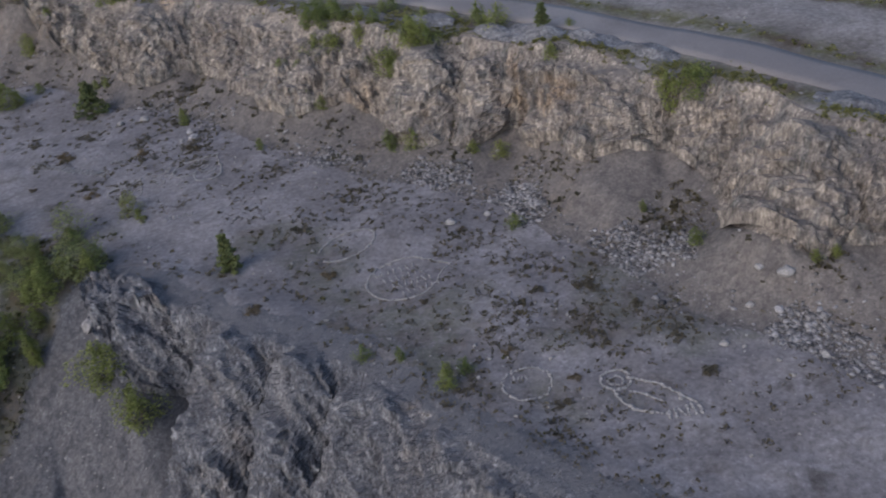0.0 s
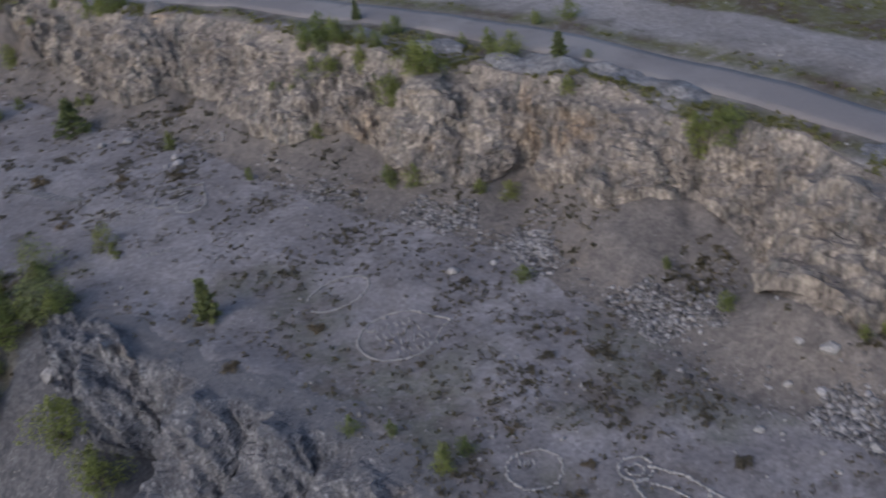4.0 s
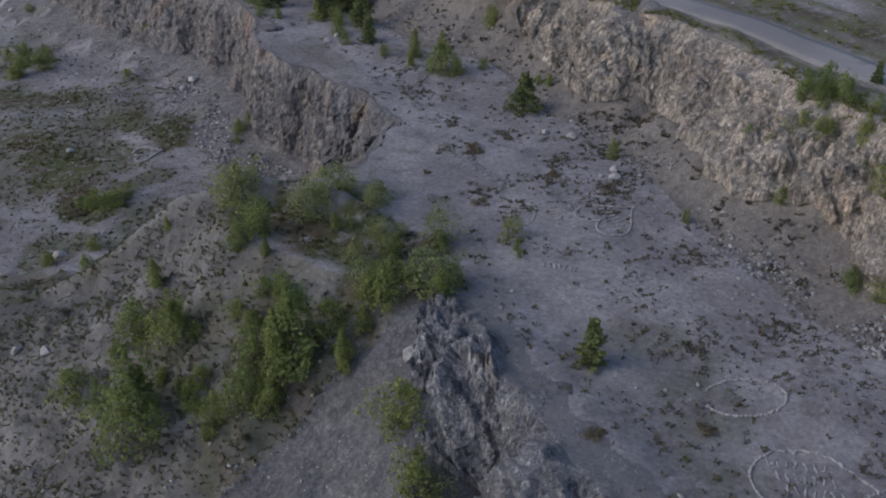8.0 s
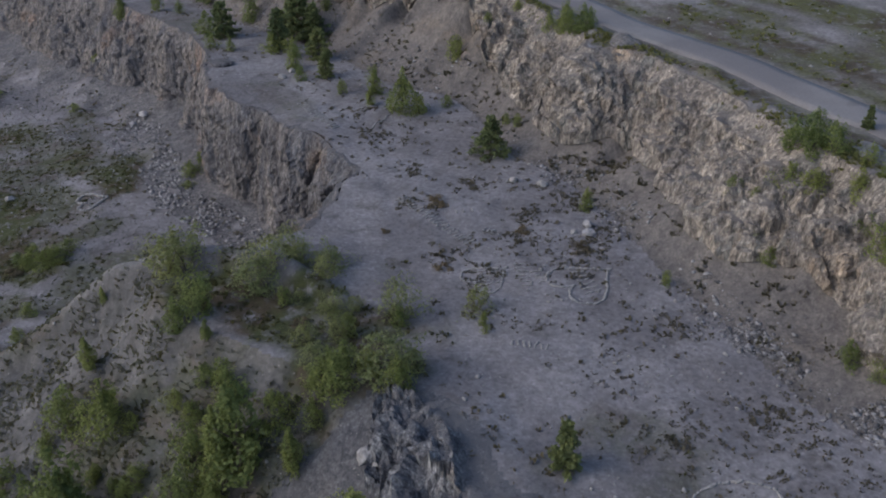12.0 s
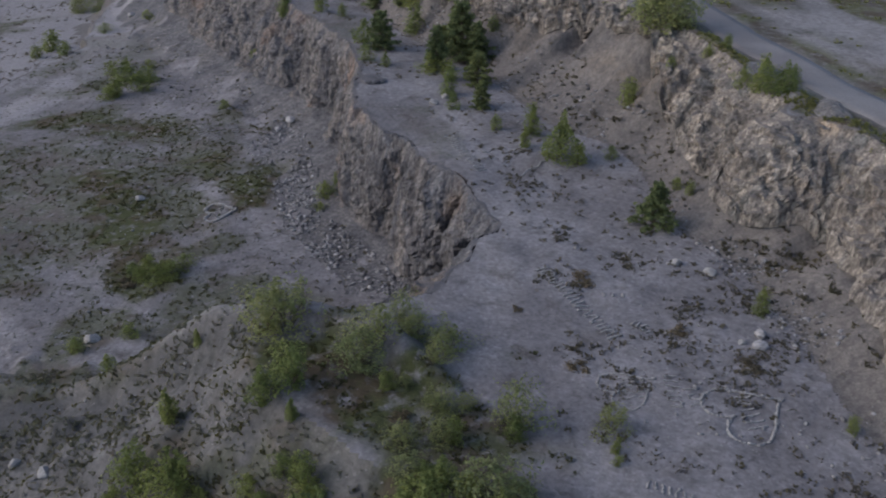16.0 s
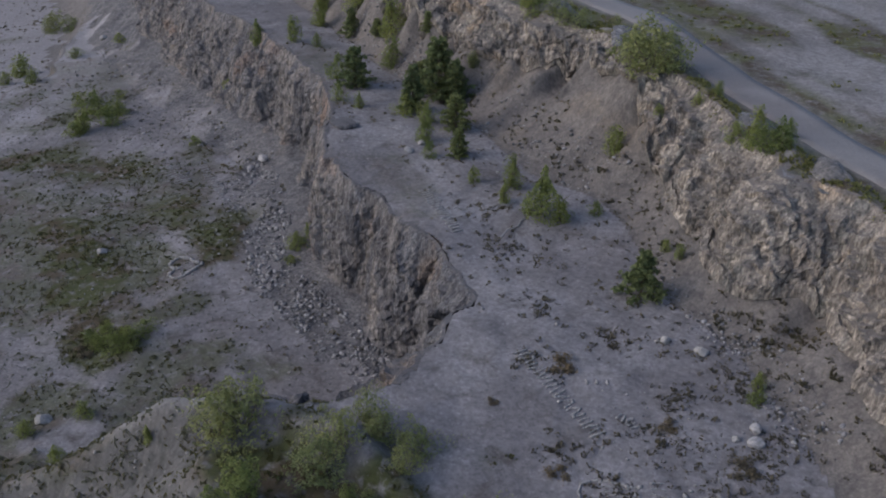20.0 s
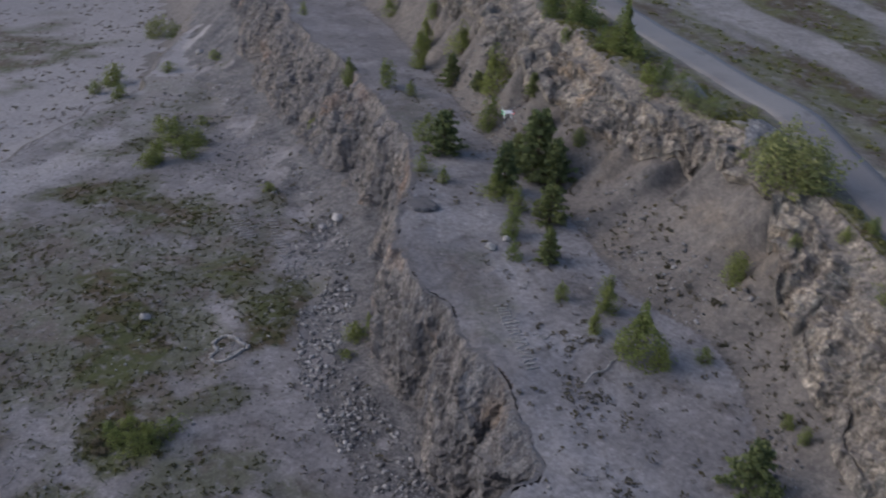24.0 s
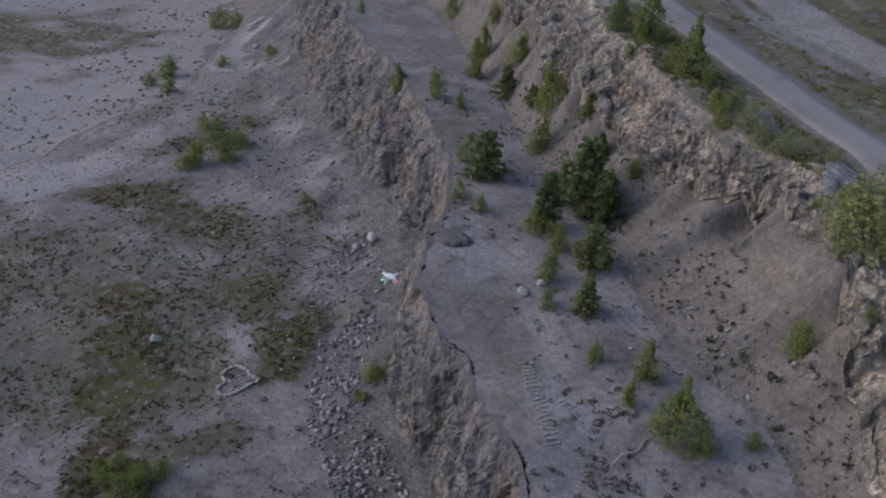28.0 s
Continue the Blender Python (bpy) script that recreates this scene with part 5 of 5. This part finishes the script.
def heart(cx, cy, wide, high, turn, n=48):
    out = []
    for i in range(n + 1):
        t = 2 * math.pi * i / n
        u, v = 16 * math.sin(t) ** 3 / 32 * wide, (13 * math.cos(t) - 5 * math.cos(2 * t) - 2 * math.cos(3 * t) - math.cos(4 * t) + 2.5) / 29 * high
        c, s = math.cos(radians(turn)), math.sin(radians(turn))
        out.append((cx + u * c - v * s, cy + u * s + v * c))
    return out


def oval(cx, cy, rx, ry, turn, start=0, stop=360, n=36):
    c, s = math.cos(radians(turn)), math.sin(radians(turn))
    out = []
    for i in range(n + 1):
        t = radians(start + (stop - start) * i / n)
        out.append((cx + rx * math.cos(t) * c - ry * math.sin(t) * s, cy + rx * math.cos(t) * s + ry * math.sin(t) * c))
    return out


def strokes(x0, y0, x1, y1, count, size, parent, tall=0.95):
    """A row of short bars of stones across a line, as worn writing shows from afar."""
    r = random.Random(count * 7 + int(x0 * 10))
    ux, uy = x1 - x0, y1 - y0
    n = math.hypot(ux, uy)
    for i in range(count):
        t = (i + 0.5) / count
        cx, cy = x0 + ux * t, y0 + uy * t
        lean = r.uniform(-0.35, 0.35)
        vx, vy = -uy / n + lean * ux / n, ux / n + lean * uy / n
        h = tall * r.uniform(0.7, 1.1) / 2
        lay([(cx - vx * h, cy - vy * h), (cx + vx * h, cy + vy * h)], size, parent, 0.03)


def figure(label):
    return tagged(new("stone_figure"), label, "stone figure", "figures laid out in stones")


f = figure("heart outlined in pale stones with worn writing inside")
lay(heart(2.0, 65.7, 3.6, 3.6, 127), 0.13, f)
strokes(1.3, 67.0, 2.2, 64.6, 7, 0.09, f, 0.8)
strokes(2.1, 67.0, 3.0, 64.8, 5, 0.09, f, 0.7)
f = figure("large heart outlined in pale stones on bench gravel")
lay(heart(9.4, 65.4, 5.0, 5.2, 130), 0.15, f)
strokes(8.6, 67.2, 9.9, 63.8, 7, 0.11, f, 1.2)
f = figure("short rows of stones laid between two hearts")
strokes(4.3, 67.5, 5.0, 64.3, 7, 0.1, f, 0.8)
strokes(5.6, 66.5, 6.2, 64.9, 4, 0.1, f, 0.7)
f = figure("large stone heart filled with rows of small stones")
lay(oval(17.5, 35.7, 2.9, 2.7, 0, 35, 335) + [(21.5, 35.3)] + oval(17.5, 35.7, 2.9, 2.7, 0, 25, 40, 3), 0.13, f)
for row in range(4):
    strokes(15.6 + 0.3 * row, 37.4 - 1.1 * row, 19.2 + 0.2 * row, 36.9 - 1.1 * row, 7, 0.10, f, 0.6)
f = figure("open oval loop of stones on bench gravel")
lay(oval(15.7, 43.0, 2.7, 1.7, 14, -165, 150), 0.15, f)
f = figure("neat circle of pale stones on bench gravel")
lay(oval(19.0, 19.4, 1.7, 1.5, 0), 0.13, f, 0.08)
strokes(18.4, 20.4, 19.4, 20.0, 4, 0.1, f, 0.4)
f = figure("sprawling round head and body shape of stones")
lay(oval(24.0, 16.6, 1.0, 0.95, 0), 0.15, f)
lay(oval(24.0, 16.5, 0.5, 0.4, 0), 0.13, f)
lay([(24.9, 16.3), (25.5, 15.3), (26.0, 14.6), (26.3, 13.2), (26.9, 11.9)], 0.16, f)
lay([(23.3, 15.8), (23.1, 14.6), (23.6, 13.4), (24.8, 12.2)], 0.17, f)
lay([(24.2, 15.2), (24.9, 14.2), (25.2, 13.0)], 0.13, f)
strokes(24.7, 12.2, 26.9, 11.4, 6, 0.15, f, 0.8)
f = figure("long row of stone bars like worn writing")
strokes(-5.6, 77.9, 0.7, 70.6, 24, 0.13, f, 0.95)
f = figure("row of stone bars along the bench track")
strokes(-17.8, 99.2, -13.1, 92.5, 20, 0.12, f, 1.0)
strokes(-14.3, 96.6, -13.2, 96.3, 4, 0.1, f, 0.6)
f = figure("heart outlined in pale stones on the pit floor")
lay(heart(-42.1, 98.4, 3.6, 3.4, 114), 0.27, f, 0.03)
strokes(-43.0, 98.9, -41.2, 97.4, 6, 0.09, f, 1.5)
f = figure("two rows of dark stone bars on the pit floor")
strokes(-55.9, 120.7, -51.2, 116.7, 12, 0.14, f, 1.8)
strokes(-52.0, 122.7, -45.1, 114.0, 16, 0.13, f, 1.2)
f = figure("scattered small rows of stones near the hearts")
strokes(-1.0, 75.6, 1.0, 76.2, 3, 0.14, f, 0.5)
strokes(1.6, 73.0, 3.0, 72.0, 5, 0.13, f, 0.6)
strokes(3.4, 57.6, 6.2, 57.0, 7, 0.12, f, 0.6)

# ---------------------------------------------------------------- a bleached branch
branch = new("dead_branch", mesh_from("dead_branch", *tube([(-2.0, -0.2, 0), (-0.9, 0.15, 0.12), (0.3, 0, 0.1), (1.3, 0.5, 0.08), (2.1, 0.4, 0.03)], (0.09, 0.08, 0.06, 0.045, 0.02)), PALE_STONE, True))
branch.matrix_basis = Matrix.Translation((-8.6, 94.4, ground(-8.6, 94.4) + 0.06)) @ Matrix.Rotation(1.0, 4, "Z")
tagged(branch, "bleached bare branch lying on the bench gravel", "branch")

# ---------------------------------------------------------------- the quadcopter in the air
WHITE = plain("white_shell", (0.80, 0.80, 0.81), 0.04, 20.0, 0.3)
GREY = plain("grey_motor", (0.20, 0.20, 0.21), 0.1, 20.0, 0.4)
BLADE = plain("pale_blade", (0.62, 0.62, 0.64), 0.05, 20.0, 0.35)
RED = plain("red_lamp", (0.8, 0.05, 0.05), 0.02, 20.0, 0.4, ((1.0, 0.05, 0.08), 2.0))
GREEN = plain("green_lamp", (0.05, 0.8, 0.3), 0.02, 20.0, 0.4, ((0.05, 1.0, 0.35), 2.0))


def quadcopter():
    root = new("quadcopter")
    bm = bmesh.new()
    bmesh.ops.create_uvsphere(bm, u_segments=20, v_segments=12, radius=1.0)
    for v in bm.verts:
        k = 1 + 0.35 * abs(math.sin(2 * math.atan2(v.co.y, v.co.x))) * (1 - abs(v.co.z))
        v.co = (v.co.x * 0.085 * k, v.co.y * 0.085 * k, v.co.z * (0.045 if v.co.z > 0 else 0.032))
    part("body", bm, WHITE, root)
    for i, (sx, sy) in enumerate(((1, 1), (-1, 1), (-1, -1), (1, -1))):
        end = Vector((sx * 0.124, sy * 0.124, 0.012))
        v, fc = tube([(sx * 0.045, sy * 0.045, 0.004), (sx * 0.085, sy * 0.085, 0.004), end], (0.028, 0.02, 0.019), 8)
        arm = piece("arm", mesh_from("arm", v, fc, WHITE, True), root)
        bm = bmesh.new()
        bmesh.ops.create_cone(bm, segments=14, radius1=0.015, radius2=0.013, depth=0.03, cap_ends=True)
        bmesh.ops.translate(bm, verts=bm.verts, vec=end + Vector((0, 0, 0.03)))
        part("motor", bm, GREY, root)
        bm = bmesh.new()
        for s in (1, -1):
            ring = []
            for t, w, z in ((0.012, 0.007, 0.004), (0.04, 0.014, 0.006), (0.08, 0.012, 0.004), (0.118, 0.005, 0.001)):
                ring.append((bm.verts.new((s * t, -w * s, z - 0.003)), bm.verts.new((s * t, w * s, z + 0.003))))
            for a, b in zip(ring, ring[1:]):
                bm.faces.new((a[0], b[0], b[1], a[1]))
        bmesh.ops.solidify(bm, geom=bm.faces[:], thickness=0.002)
        bmesh.ops.rotate(bm, verts=bm.verts, matrix=Matrix.Rotation(0.5 + i * 1.1, 3, "Z"))
        bmesh.ops.translate(bm, verts=bm.verts, vec=end + Vector((0, 0, 0.052)))
        part("propeller", bm, BLADE, root)
        bm = bmesh.new()
        bmesh.ops.create_uvsphere(bm, u_segments=10, v_segments=6, radius=0.012)
        bmesh.ops.translate(bm, verts=bm.verts, vec=end + Vector((0, 0, -0.02)))
        part("lamp", bm, GREEN if sx < 0 else RED, arm, "glowing green lamp" if sx < 0 else "glowing red lamp")
    for s in (1, -1):
        path = [(s * 0.05, 0.075, -0.015), (s * 0.085, 0.08, -0.09), (s * 0.092, 0.07, -0.145), (s * 0.092, -0.07, -0.145), (s * 0.085, -0.08, -0.09), (s * 0.05, -0.075, -0.015)]
        piece("landing_leg", mesh_from("landing_leg", *tube(path, (0.011, 0.009, 0.009, 0.009, 0.009, 0.011), 6), WHITE, True), root)
    bm = bmesh.new()
    bmesh.ops.create_cube(bm, size=1.0)
    for v in bm.verts:
        v.co = (v.co.x * 0.05, v.co.y * 0.045, v.co.z * 0.045 - 0.075)
    bmesh.ops.bevel(bm, geom=bm.edges[:], offset=0.008, segments=2, affect="EDGES")
    part("camera_box", bm, GREY, root)
    return root


copter = quadcopter()
copter.matrix_basis = Matrix.Translation((-8.04, 61.84, 33.35)) @ Matrix.Rotation(radians(25), 4, "Z") @ Matrix.Rotation(radians(-8), 4, "X")
tagged(copter, "white quadcopter with red and green lamps hovering in the air", "drone")
